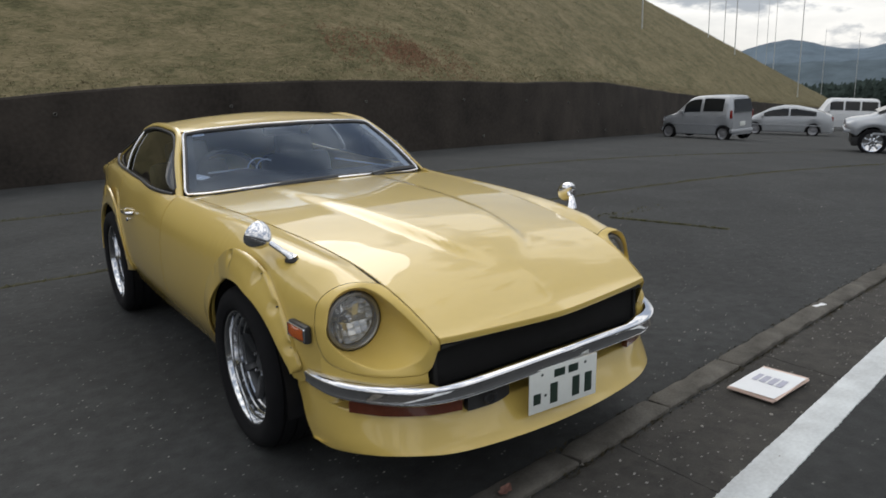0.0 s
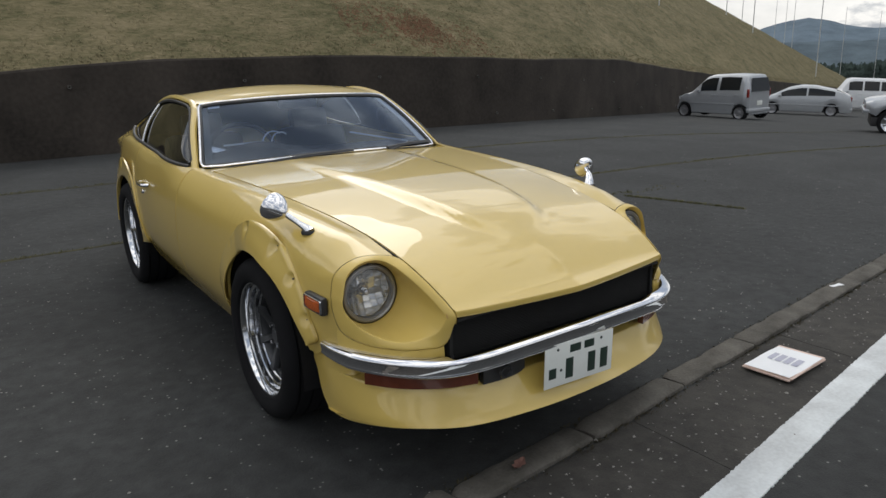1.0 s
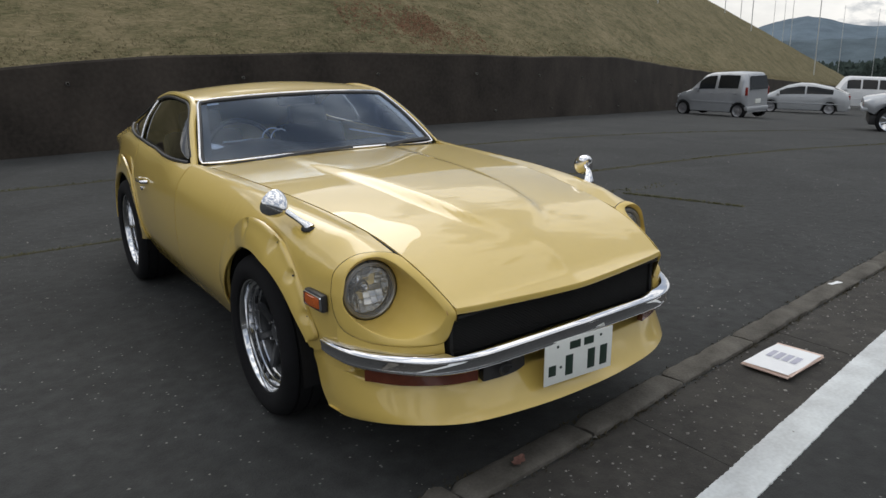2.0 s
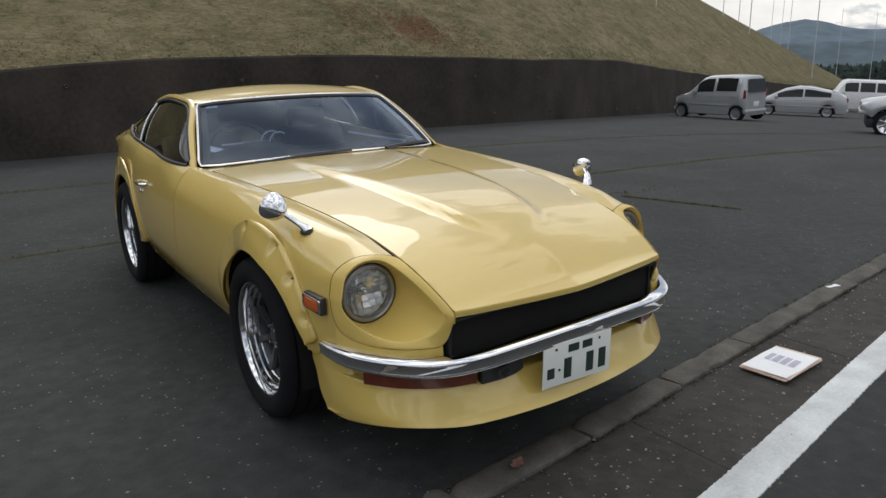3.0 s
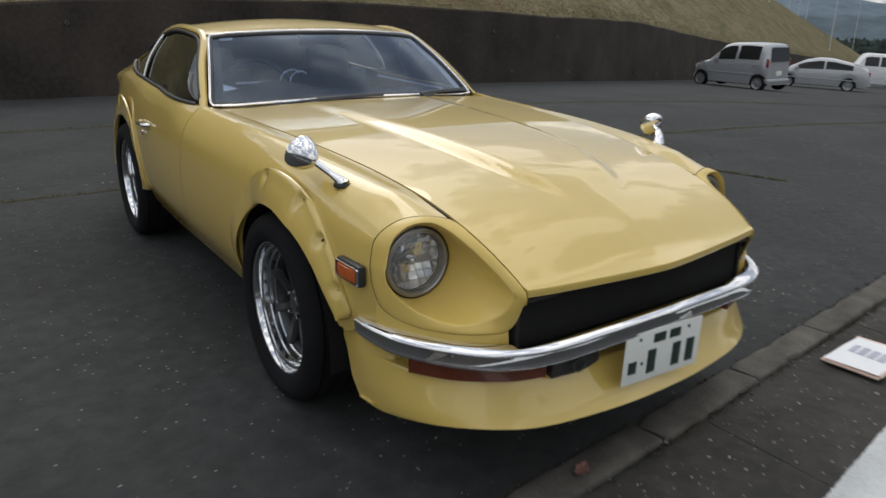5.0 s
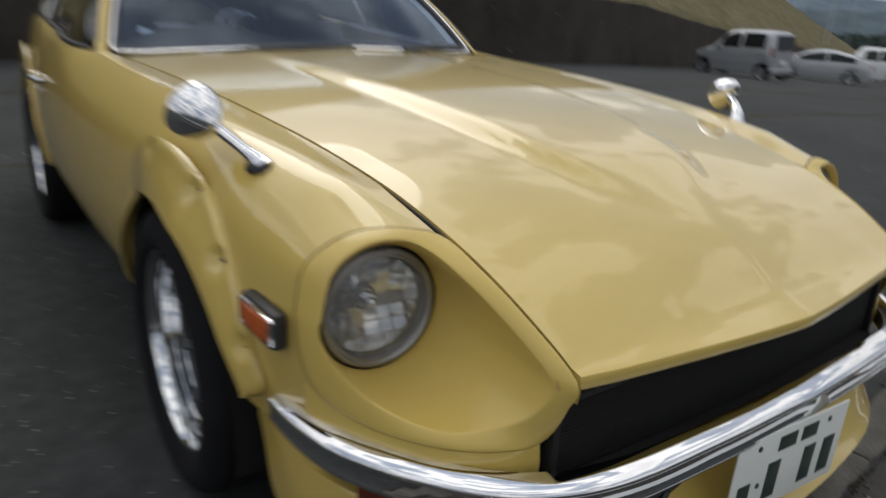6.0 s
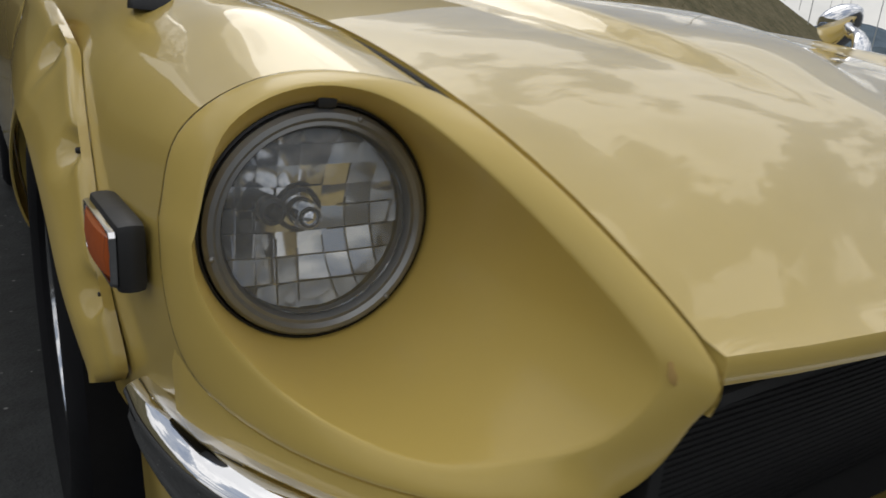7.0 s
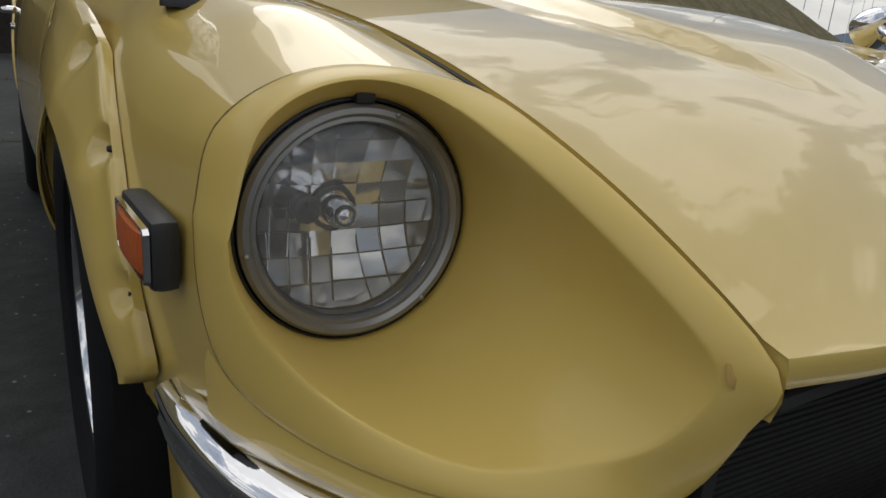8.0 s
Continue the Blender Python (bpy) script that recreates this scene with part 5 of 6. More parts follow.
def build_cabin():
    bm = bmesh.new()
    rows = []
    for u in np.linspace(-1, 1, 31):
        hood = 0.05 * math.exp(-((u + 0.5) / 0.28) ** 2)
        rows.append([(0.60 * u, 0.90 - 0.10 * (1 - u * u), 0.846), (0.62 * u, 0.98, 0.895 + hood * 0.5), (0.62 * u, 1.10, 0.905 + hood), (0.62 * u, 1.16, 0.89 + hood), (0.62 * u, 1.17, 0.80), (0.62 * u, 1.12, 0.55)])
    sheet(bm, rows)
    part("dashboard", bm, INTERIOR, car, "black padded dashboard", thick=0.01)
    # highlights on the dashboard trim, drawn as pale strips
    for p, q in (((-0.465, 1.165, 0.940), (-0.255, 1.165, 0.944)), ((0.24, 1.165, 0.955), (0.50, 0.985, 0.900))):
        bm = bmesh.new()
        sweep(bm, [np.array(p) + (np.array(q) - np.array(p)) * k for k in np.linspace(0, 1, 6)], [(-0.004, -0.004), (0.004, -0.004), (0.004, 0.004), (-0.004, 0.004)])
        part("dash_trim", bm, PALE_TRIM, car, "strip on the dashboard, its highlight put into a pale colour")
    for x, r in ((-0.205, 0.058), (-0.165, 0.050)):
        bm = bmesh.new()
        sweep(bm, [(x + r * math.cos(q), 1.160, 0.935 + r * math.sin(q)) for q in np.linspace(radians(50), radians(225), 24)], round_section(0.0035, 8), up=(0, 1, 0))
        part("gauge_rim", bm, PALE_TRIM, car, "pale rim of a round gauge")
    # lining of the pillars behind the glass: pale at +x, black at -x
    for s in (-1, 1):
        bm = bmesh.new()
        sheet(bm, [[screen_point(s * u, v) - np.array([0, -0.6, 0.8]) * 0.014 for u in (0.90, 0.965)] for v in np.linspace(0.05, 0.95, 10)], flip=s > 0)
        part("pillar_lining", bm, PALE_TRIM if s > 0 else INTERIOR, car, thick=0.004)
    # steering wheel
    c = np.array([-0.33, 1.26, 0.86])
    tilt = pose(0, 0, 0, 66, 0, 0)
    ring = [Vector(c) + tilt.to_3x3() @ Vector((0.185 * math.cos(a), 0.185 * math.sin(a), 0)) for a in np.linspace(0, 2 * math.pi, 49)]
    bm = bmesh.new()
    sweep(bm, ring, round_section(0.013, 8), up=(0, 0.4, 0.9), caps=False)
    st = part("steering_wheel", bm, INTERIOR, car, "three-spoke steering wheel")
    for a in (math.pi / 2 * 3, radians(20), radians(160)):
        bm = bmesh.new()
        e = Vector(c) + tilt.to_3x3() @ Vector((0.18 * math.cos(a), 0.18 * math.sin(a), 0))
        sweep(bm, [Vector(c) + (Vector(e) - Vector(c)) * k for k in (0.1, 0.5, 1.0)], [(-0.014, -0.002), (0.014, -0.002), (0.014, 0.002), (-0.014, 0.002)], up=(0, -0.9, 0.4))
        part("wheel_spoke", bm, SILVER_BAR, st)
    for s in (-1, 1):
        bm = bmesh.new()
        block(bm, (0.46, 0.50, 0.16), (s * 0.34, 1.58, 0.44), 0.05)
        seat = part("seat", bm, INTERIOR, car, "black high-backed bucket seat")
        bm = bmesh.new()
        block(bm, (0.46, 0.14, 0.50), (0, 0, 0.25), 0.06)
        block(bm, (0.25, 0.10, 0.16), (0, 0.0, 0.54), 0.045)
        bm.transform(Matrix.Translation((s * 0.34, 1.82, 0.45)) @ pose(0, 0, 0, -16, 0, 0))
        part("seat_back", bm, INTERIOR, seat)
    bm = bmesh.new()
    block(bm, (0.22, 0.035, 0.055), (0.0, 1.30, 1.12), 0.015)
    part("rear_view_mirror", bm, TRIM_BLACK, car)


build_cabin()


# the nose of the car sits back a little on its left
def sweep_back(ob):
    for kid in ob.children:
        for v in kid.data.vertices:
            t = min(1.0, max(0.0, (0.70 - v.co.y) / 1.50)) ** 1.7
            k = max(0.0, v.co.x + 0.465) / 0.93
            v.co.y += 0.060 * t * k
        sweep_back(kid)


sweep_back(car)


# ---- kerb, gutter, markings, weeds ----
def kerb_y(x):
    return -0.737 + 0.130 * (x - 0.70) + 0.035 * min(2.0, max(0.0, 0.3 - x)) ** 2


def line_y(x):
    return -1.225 + 0.168 * (x - 1.0)


def build_line():
    xs = list(np.linspace(-14, -2, 120)) + list(np.linspace(-1.98, 6, 900)) + list(np.linspace(6.05, 24, 180))
    rows = []
    for x in xs:
        z = fall(x)
        e = 0.003 * noise.noise((x * 5, 0, 0)) + 0.006 * noise.noise((x * 60, 1, 0))
        f = 0.003 * noise.noise((x * 5, 7, 0)) + 0.006 * noise.noise((x * 60, 8, 0))
        y = line_y(x)
        rows.append([(x, y - 0.068 + f, z - 0.002), (x, y - 0.066 + f, z + 0.0042), (x, y, z + 0.005), (x, y + 0.066 + e, z + 0.0042), (x, y + 0.068 + e, z - 0.002)])
    bm = bmesh.new()
    sheet(bm, rows, flip=True)
    tagged(part("parking_line", bm, LINE_WHITE, angle=30), "worn white painted line on the asphalt", "road marking", kind="structure")


build_line()


def build_gutter():
    # channel of stained concrete between kerb stones and line, in cast lengths
    g = tagged(empty("gutter"), "shallow stained concrete gutter beside the kerb stones", "gutter", kind="structure")
    rng = random.Random(11)
    for k in range(-9, 17):
        x0, x1 = 0.32 + 1.22 * k + 0.002, 0.32 + 1.22 * (k + 1) - 0.002
        bm = bmesh.new()
        rows = []
        for x in np.linspace(x0, x1, 8):
            z = fall(x)
            a, b = kerb_y(x) - 0.072, line_y(x) + 0.03
            rows.append([(x, a + (b - a) * q, z + 0.0022 + 0.0012 * noise.noise((x * 3, q * 2, k))) for q in np.linspace(0, 1, 6)])
        sheet(bm, rows, flip=True)
        part("slab", bm, GUTTER, g, angle=30, thick=0.03, side=-1)
    kerb = tagged(empty("kerb"), "row of low weathered concrete kerb stones", "kerb", kind="structure")
    shared = {}
    for k in range(-16, 30):
        x0 = 0.71 + 0.605 * k
        xc = x0 + 0.30
        kind = (k * 5) % 7
        if kind not in shared:
            bm = bmesh.new()
            rows = []
            for q in np.linspace(-1, 1, 22):
                x = 0.299 * q
                end = max(0.0, (abs(q) - 0.90) / 0.10) ** 2
                row = []
                for y, z in ((-0.060, -0.07), (-0.061, -0.004), (-0.059, 0.015), (-0.052, 0.021), (-0.018, 0.0225), (0.018, 0.0225), (0.052, 0.021), (0.059, 0.015), (0.061, -0.004), (0.060, -0.07)):
                    chip = max(0.0, noise.noise((x * 11, y * 30, kind * 5.1)) - 0.18) if abs(y) > 0.03 else 0.0
                    w = noise.noise((x * 14, y * 14, kind * 3.3))
                    row.append((x, y * (1 - 0.10 * end) + 0.004 * noise.noise((x * 6, 2, kind * 3.3)) - math.copysign(0.030 * chip, y), z - (0.010 * end + 0.022 * chip + 0.003 * w if z > -0.05 else 0.0)))
                rows.append(row)
            vs = sheet(bm, rows)
            bm.faces.new(vs[0])
            bm.faces.new(list(reversed(vs[-1])))
            ob = part("kerb_stone", bm, CONCRETE, kerb, angle=40)
            shared[kind] = ob.data
        else:
            ob = new("kerb_stone", shared[kind])
            ob.parent = kerb
        ob.matrix_basis = pose(xc, kerb_y(xc), fall(xc) + rng.uniform(-0.002, 0.002), rng.uniform(-1.2, 1.2), rng.uniform(-0.4, 0.4), 7.3 + rng.uniform(-0.7, 0.7))


build_gutter()


def tufts(name, places, material, label, category, tall, wide, count, seed, flat=1.0):
    """Grass as one object of many small blades; places gives a root for a random number source."""
    rng = random.Random(seed)
    verts, faces = [], []
    for _ in range(count):
        p = places(rng)
        gx, gy = p[3:] if len(p) > 3 else (0.0, 0.0)
        p = p[:3]
        for _ in range(rng.randint(3, 5)):
            a = rng.uniform(0, 2 * math.pi)
            h, w = tall * rng.uniform(0.5, 1.3), wide * rng.uniform(0.6, 1.3)
            lean = rng.uniform(0.1, 0.9) * h * flat
            q = Vector(p) + Vector((rng.gauss(0, tall * 0.5), rng.gauss(0, tall * 0.5), -0.005))
            d, s = Vector((math.cos(a), math.sin(a), gx * math.cos(a) + gy * math.sin(a))), Vector((-math.sin(a), math.cos(a), gy * math.cos(a) - gx * math.sin(a)))
            q.z += gx * (q.x - p[0]) + gy * (q.y - p[1])
            i = len(verts)
            verts += [q - s * w, q + s * w, q + d * lean * 0.45 + s * w * 0.7 + Vector((0, 0, h * 0.65)), q + d * lean + Vector((0, 0, h))]
            faces += [(i, i + 1, i + 2), (i, i + 2, i + 3)]
    me = bpy.data.meshes.new(name)
    me.from_pydata(verts, [], faces)
    me.materials.append(material)
    return tagged(new(name, me), label, category, kind="stuff")


def joint_places(lines):
    def f(rng):
        (x0, y0), (x1, y1) = rng.choice(lines)
        k = rng.random()
        x, y = x0 + (x1 - x0) * k, y0 + (y1 - y0) * k
        y += 0.03 * noise.noise((x * 2, y * 2, 0))
        if noise.noise((x * 1.3, y * 1.3, 5)) < -0.15:
            x += rng.gauss(0, 0.4)
        return (x, y + rng.gauss(0, 0.012), fall(x))
    return f


JOINTS = [((-9, 3.28), (2, 3.34)), ((2, 3.34), (13, 3.40)), ((-9, 6.42), (2, 6.36)), ((2, 6.36), (13, 6.2)), ((-9, 3.28), (2, 3.34)), ((2, 3.34), (13, 3.40)), ((-9, 6.42), (2, 6.36)), ((2, 6.36), (13, 6.2)), ((3.66, 2.4), (4.04, 1.15))]
tufts("weeds", joint_places(JOINTS), GREEN_BLADES, "thin line of low weeds growing in the asphalt joints", "weeds", 0.022, 0.003, 2600, 21)


def build_joints():
    """Dark open joints in the asphalt."""
    for k, ((x0, y0), (x1, y1)) in enumerate((((-14, 3.26), (16, 3.40)), ((-14, 6.44), (16, 6.20)))):
        rows = []
        for u in np.linspace(0, 1, 160):
            x, y = x0 + (x1 - x0) * u, y0 + (y1 - y0) * u
            w = 0.020 + 0.012 * noise.noise((x * 4, y * 4, k))
            y += 0.03 * noise.noise((x * 2, y * 2, 0))
            d = Vector((-(y1 - y0), x1 - x0, 0)).normalized() * w
            z = fall(x) + 0.004
            rows.append([(x - d.x, y - d.y, z - 0.004), (x - d.x * 0.7, y - d.y * 0.7, z), (x + d.x * 0.7, y + d.y * 0.7, z), (x + d.x, y + d.y, z - 0.004)])
        bm = bmesh.new()
        sheet(bm, rows, flip=True)
        tagged(part("asphalt_joint", bm, JOINT, angle=30), "mossy dirt-filled joint in the asphalt", "pavement joint", group="joints in the asphalt", kind="structure")


JOINT = mat("mossy_dirt", (0.062, 0.058, 0.034), 0.95, 0.0, 4.0, 0.4, 0.5, 60.0, spec=0.1)
build_joints()


def kerb_places(rng):
    x = rng.uniform(-3, 9)
    if noise.noise((x * 1.7, 3, 5)) < -0.05:
        x += rng.gauss(0, 0.5)
    y = kerb_y(x) + rng.choice((-0.066, -0.066, 0.064)) + rng.gauss(0, 0.010)
    return (x, y, fall(x))


MOSS = mat("dark_dry_moss", (0.075, 0.064, 0.042), 0.95, 0.0, 3.0, 0.4, 0.0, 20.0, spec=0.1, dark=(0.040, 0.036, 0.024), island=True)
tufts("kerb_moss", kerb_places, MOSS, "dark dry moss and weeds along the kerb stones", "weeds", 0.012, 0.004, 2600, 23, 1.6)


def build_paper():
    """A show card lying by the kerb: a sheet in a clear sleeve on a thin board."""
    card = empty("show_card", (1.212, -0.918, 0.03))
    card.rotation_euler = (0, 0, radians(4))
    tagged(card, "white printed sheet on a pinkish board lying on the asphalt", "show card")
    bm = bmesh.new()
    block(bm, (0.325, 0.205, 0.007), (0, 0, 0.0105), 0.002)
    block(bm, (0.318, 0.200, 0.004), (0.004, -0.004, 0.0165), 0.001, pose(0, 0, 0, 0, 0, 2.5))
    part("board", bm, CARD, card)
    bm = bmesh.new()
    rows = [[(x, y, 0.0215 + 0.002 * math.sin(x * 22 + y * 9)) for y in np.linspace(-0.099, 0.097, 9)] for x in np.linspace(-0.155, 0.140, 13)]
    sheet(bm, rows)
    part("sheet", bm, PAPER, card, thick=0.001)
    for x, y, w, h in ((0.012, -0.052, 0.075, 0.026), (0.012, -0.016, 0.075, 0.026), (0.012, 0.020, 0.075, 0.026), (0.012, 0.054, 0.075, 0.022)):
        bm = bmesh.new()
        rows = [[(x + a * w / 2, y + b * h / 2, 0.0235 + 0.002 * math.sin((x + a * w / 2) * 22 + (y + b * h / 2) * 9)) for b in (-1, 0, 1)] for a in (-1, 0, 1)]
        sheet(bm, rows)
        part("bar", bm, INK, card)


build_paper()


def build_scrap():
    """A torn scrap of paper on a kerb stone."""
    bm = bmesh.new()
    rows = [[(x, y + 0.006 * noise.noise((x * 40, y * 30, 2)), 0.003 + 0.004 * abs(noise.noise((x * 25, y * 25, 1)))) for y in np.linspace(-0.014, 0.014, 5)] for x in np.linspace(-0.045, 0.045, 10)]
    sheet(bm, rows)
    scrap = part("paper_scrap", bm, PAPER, angle=30, thick=0.001)
    scrap.matrix_basis = pose(2.439, -0.501, kerb_top(2.439), 0, 0, -8)
    tagged(scrap, "small torn scrap of white paper on a kerb stone", "litter")


def kerb_top(x):
    return fall(x) + 0.022


build_scrap()


def build_leaf():
    """A curled dead leaf on the kerb."""
    bm = bmesh.new()
    rows = []
    for t in np.linspace(-1, 1, 11):
        w = 0.017 * math.sqrt(max(0.004, 1 - t * t)) * (1 + 0.25 * math.sin(7 * t))
        rows.append([(0.036 * t, w * q, 0.004 + 0.006 * t * t + 0.005 * abs(q)) for q in (-1, -0.5, 0, 0.5, 1)])
    sheet(bm, rows)
    leaf = part("dead_leaf", bm, LEAF, angle=60, thick=0.0008)
    x = LEAF_X
    leaf.matrix_basis = pose(x, kerb_y(x) - 0.01, kerb_top(x), 0, 0, 25)
    tagged(leaf, "small curled reddish dead leaf on a kerb stone", "leaf")


LEAF_X = -0.24
LEAF = mat("dead_leaf", (0.20, 0.105, 0.085), 0.8, 0.0, 40.0, 0.3, 0.1, 150.0, spec=0.2)
build_leaf()


def build_litter():
    """Pale grit and small stones on the tarmac."""
    rng = random.Random(5)
    verts, faces = [], []
    def stone(x, y, r):
        i = len(verts)
        z = fall(x) + r * 0.4
        o = [Vector((rng.uniform(-0.3, 0.3) * r, rng.uniform(-0.3, 0.3) * r, 0)) for _ in range(6)]
        for d, k in zip(((1, 0, 0), (0, 1, 0), (-1, 0, 0), (0, -1, 0), (0, 0, 0.7), (0, 0, -0.6)), o):
            verts.append(Vector((x, y, z)) + Vector(d) * r + k)
        faces.extend([(i + a, i + (a + 1) % 4, i + 4) for a in range(4)] + [(i + (a + 1) % 4, i + a, i + 5) for a in range(4)])
    for _ in range(2400):
        x, y = rng.uniform(-5, 7), rng.uniform(-3.5, 5)
        if noise.noise((x * 0.9, y * 0.9, 4)) + rng.gauss(0, 0.2) > 0.05:
            stone(x, y, abs(rng.gauss(0, 0.0030)) + 0.001)
    for _ in range(1400):
        x = rng.uniform(-2, 6)
        stone(x, kerb_y(x) - 0.2 + rng.gauss(0, 0.14), abs(rng.gauss(0, 0.0026)) + 0.001)
    me = bpy.data.meshes.new("grit")
    me.from_pydata(verts, [], faces)
    me.materials.append(GRIT)
    tagged(new("grit", me), "scattered pale grit and small stones on the asphalt", "grit", kind="stuff")


GRIT = mat("pale_grit", (0.25, 0.24, 0.22), 0.9, 0.0, 9.0, 0.4, 0.0, 60.0, spec=0.2, island=True)
build_litter()


# ---- bank: grass, poles, distance ----
def hill_grade(k, d):
    """How fast the bank rises along x and y."""
    a, b = hill_point(k, d), hill_point(k, d + 0.2)
    run = b[:2] - a[:2]
    return tuple(run / (run @ run) * (b[2] - a[2]))


def bank_places(rng):
    i = rng.uniform(22, 118)
    k, f = int(i), i - int(i)
    d = min(13.0, 1.6 + 0.28 * max(0.0, wall_line[k][0] - 4.0)) * rng.random() ** 1.1
    p = hill_point(k, d) * (1 - f) + hill_point(k + 1, d) * f
    return (*p, *hill_grade(k, d))


tufts("bank_grass", bank_places, BLADES, "dry straw-coloured mown grass on the bank", "grass", 0.020, 0.011, 26000, 31, 3.2)


def fringe_places(rng):
    i = rng.uniform(20, 110)
    k, f = int(i), i - int(i)
    d = rng.random() ** 2 * 0.5
    return (*(hill_point(k, d) * (1 - f) + hill_point(k + 1, d) * f), *hill_grade(k, d))


tufts("fringe_grass", fringe_places, BLADES, "pale dry grass fringe along the top of the wall", "grass", 0.026, 0.009, 9000, 32, 2.6)


def red_places(rng):
    i = rng.gauss(0, 1.0)
    x = 6.5 + 0.75 * i
    k = int(np.argmin(np.abs(wall_line[:, 0] - x)))
    d = max(0.12, 0.76 + 0.24 * rng.gauss(0, 1) - 0.16 * i)
    k = min(k, 130)
    f = rng.random()
    return (*(hill_point(k, d) * (1 - f) + hill_point(k + 1, d) * f), *hill_grade(k, d))


RED_BLADES = mat("reddish_dead_grass", (0.235, 0.128, 0.078), 0.9, 0.0, 3.0, 0.35, 0.0, 20.0, spec=0.1, dark=(0.150, 0.092, 0.055), island=True)
tufts("red_grass", red_places, RED_BLADES, "patch of reddish withered plants on the bank", "withered plants", 0.024, 0.010, 1500, 33, 2.8)


def far(az, dist, z=0.0):
    return np.array([-1.653 + dist * math.cos(radians(az)), -2.516 + dist * math.sin(radians(az)), z])


def build_pole(az, dist, base_slope, height, r):
    p = far(az, dist, 1.385 + base_slope * dist - 0.6)
    ob = empty("pole", p)
    tagged(ob, "slender pale pole standing on the bank", "pole", group="poles on the bank")
    bm = bmesh.new()
    sweep(bm, [(0, 0, -1.5 if dist < 80 else -9.0), (0, 0, height * 0.5), (0, 0, height)], round_section(r, 10), up=(0, 1, 0), scale=[1.0, 0.85, 0.6])
    part("shaft", bm, POLE_MAT, ob)
    bm = bmesh.new()
    lathe(bm, [(height + 0.16, 0.0005), (height + 0.12, r), (height, r * 0.9)], (0, 0, 0), "z", 10)
    part("cap", bm, POLE_MAT, ob)


for az, dist, slope, height, r in ((39.3, 38, 0.105, 9, 0.031), (34.75, 58, 0.072, 10, 0.028), (33.7, 62, 0.062, 9.5, 0.025), (32.95, 66, 0.046, 11, 0.037), (31.55, 120, 0.012, 9, 0.037), (30.9, 130, 0.016, 9.5, 0.037), (30.4, 130, 0.012, 14, 0.043), (28.75, 90, -0.006, 13, 0.050), (27.3, 150, -0.004, 7, 0.043), (25.3, 150, -0.006, 6.5, 0.043)):
    build_pole(az, dist, slope, height, r)


def build_mountain(name, prof, dist, material, label, base, depth, rough):
    """A wooded ridge given by bearing and rise over distance."""
    f = spl(prof)
    rows = []
    for az in np.linspace(prof[0][0], prof[-1][0], 220):
        top = 1.4 + (f(az) + rough * noise.noise((az * 6, 0, dist)) + 0.5 * rough * noise.noise((az * 23, 0, dist))) * dist
        row = []
        for k in np.linspace(0, 1, 9):
            wob = rough * dist * 1.5 * noise.noise((az * 3, k * 5, 2.0)) * k * (1 - k) * 4
            row.append(far(az, dist + depth * k, base + (top - base) * (k ** 0.8) + wob))
        rows.append(row + [far(az, dist + depth * 1.5, base)])
    bm = bmesh.new()
    sheet(bm, rows, flip=False)
    return tagged(part(name, bm, material, angle=60), label, "mountain", kind="structure")


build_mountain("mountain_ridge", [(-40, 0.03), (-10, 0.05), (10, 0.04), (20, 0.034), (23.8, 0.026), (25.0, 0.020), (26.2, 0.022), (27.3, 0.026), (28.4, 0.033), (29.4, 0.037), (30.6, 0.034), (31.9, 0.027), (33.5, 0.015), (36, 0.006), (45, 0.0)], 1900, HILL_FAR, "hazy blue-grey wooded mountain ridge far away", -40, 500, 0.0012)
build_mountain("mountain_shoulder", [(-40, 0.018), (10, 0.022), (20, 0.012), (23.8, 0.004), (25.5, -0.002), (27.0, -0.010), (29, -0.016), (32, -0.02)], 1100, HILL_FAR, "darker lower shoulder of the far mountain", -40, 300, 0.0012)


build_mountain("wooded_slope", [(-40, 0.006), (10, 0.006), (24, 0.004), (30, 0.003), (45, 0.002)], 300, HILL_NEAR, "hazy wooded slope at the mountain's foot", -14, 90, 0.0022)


def build_wood():
    """A dark belt of far trees."""
    rng = random.Random(9)
    verts, faces = [], []
    for _ in range(2600):
        az = rng.uniform(12, 29.5)
        dist = rng.uniform(150, 185)
        c = far(az, dist, -8.2)
        top = 4.0 + 1.6 * rng.random() + max(0.0, (27 - az)) * 0.28
        for _ in range(3):
            o = Vector(c) + Vector((rng.gauss(0, 0.6), rng.gauss(0, 0.6), rng.uniform(0.1, 1.0) * top))
            i = len(verts)
            s = rng.uniform(0.3, 0.7)
            for d in ((1, 0, -0.3), (-0.5, 0.87, -0.3), (-0.5, -0.87, -0.3), (0, 0, 1.0)):
                verts.append(o + Vector(d) * s + Vector((rng.gauss(0, 0.12), rng.gauss(0, 0.12), 0)))
            faces += [(i, i + 1, i + 3), (i + 1, i + 2, i + 3), (i + 2, i, i + 3), (i, i + 2, i + 1)]
    me = bpy.data.meshes.new("far_wood")
    me.from_pydata(verts, [], faces)
    me.materials.append(FOREST)
    tagged(new("far_wood", me), "dark belt of distant trees below the mountain", "trees", kind="stuff")


build_wood()


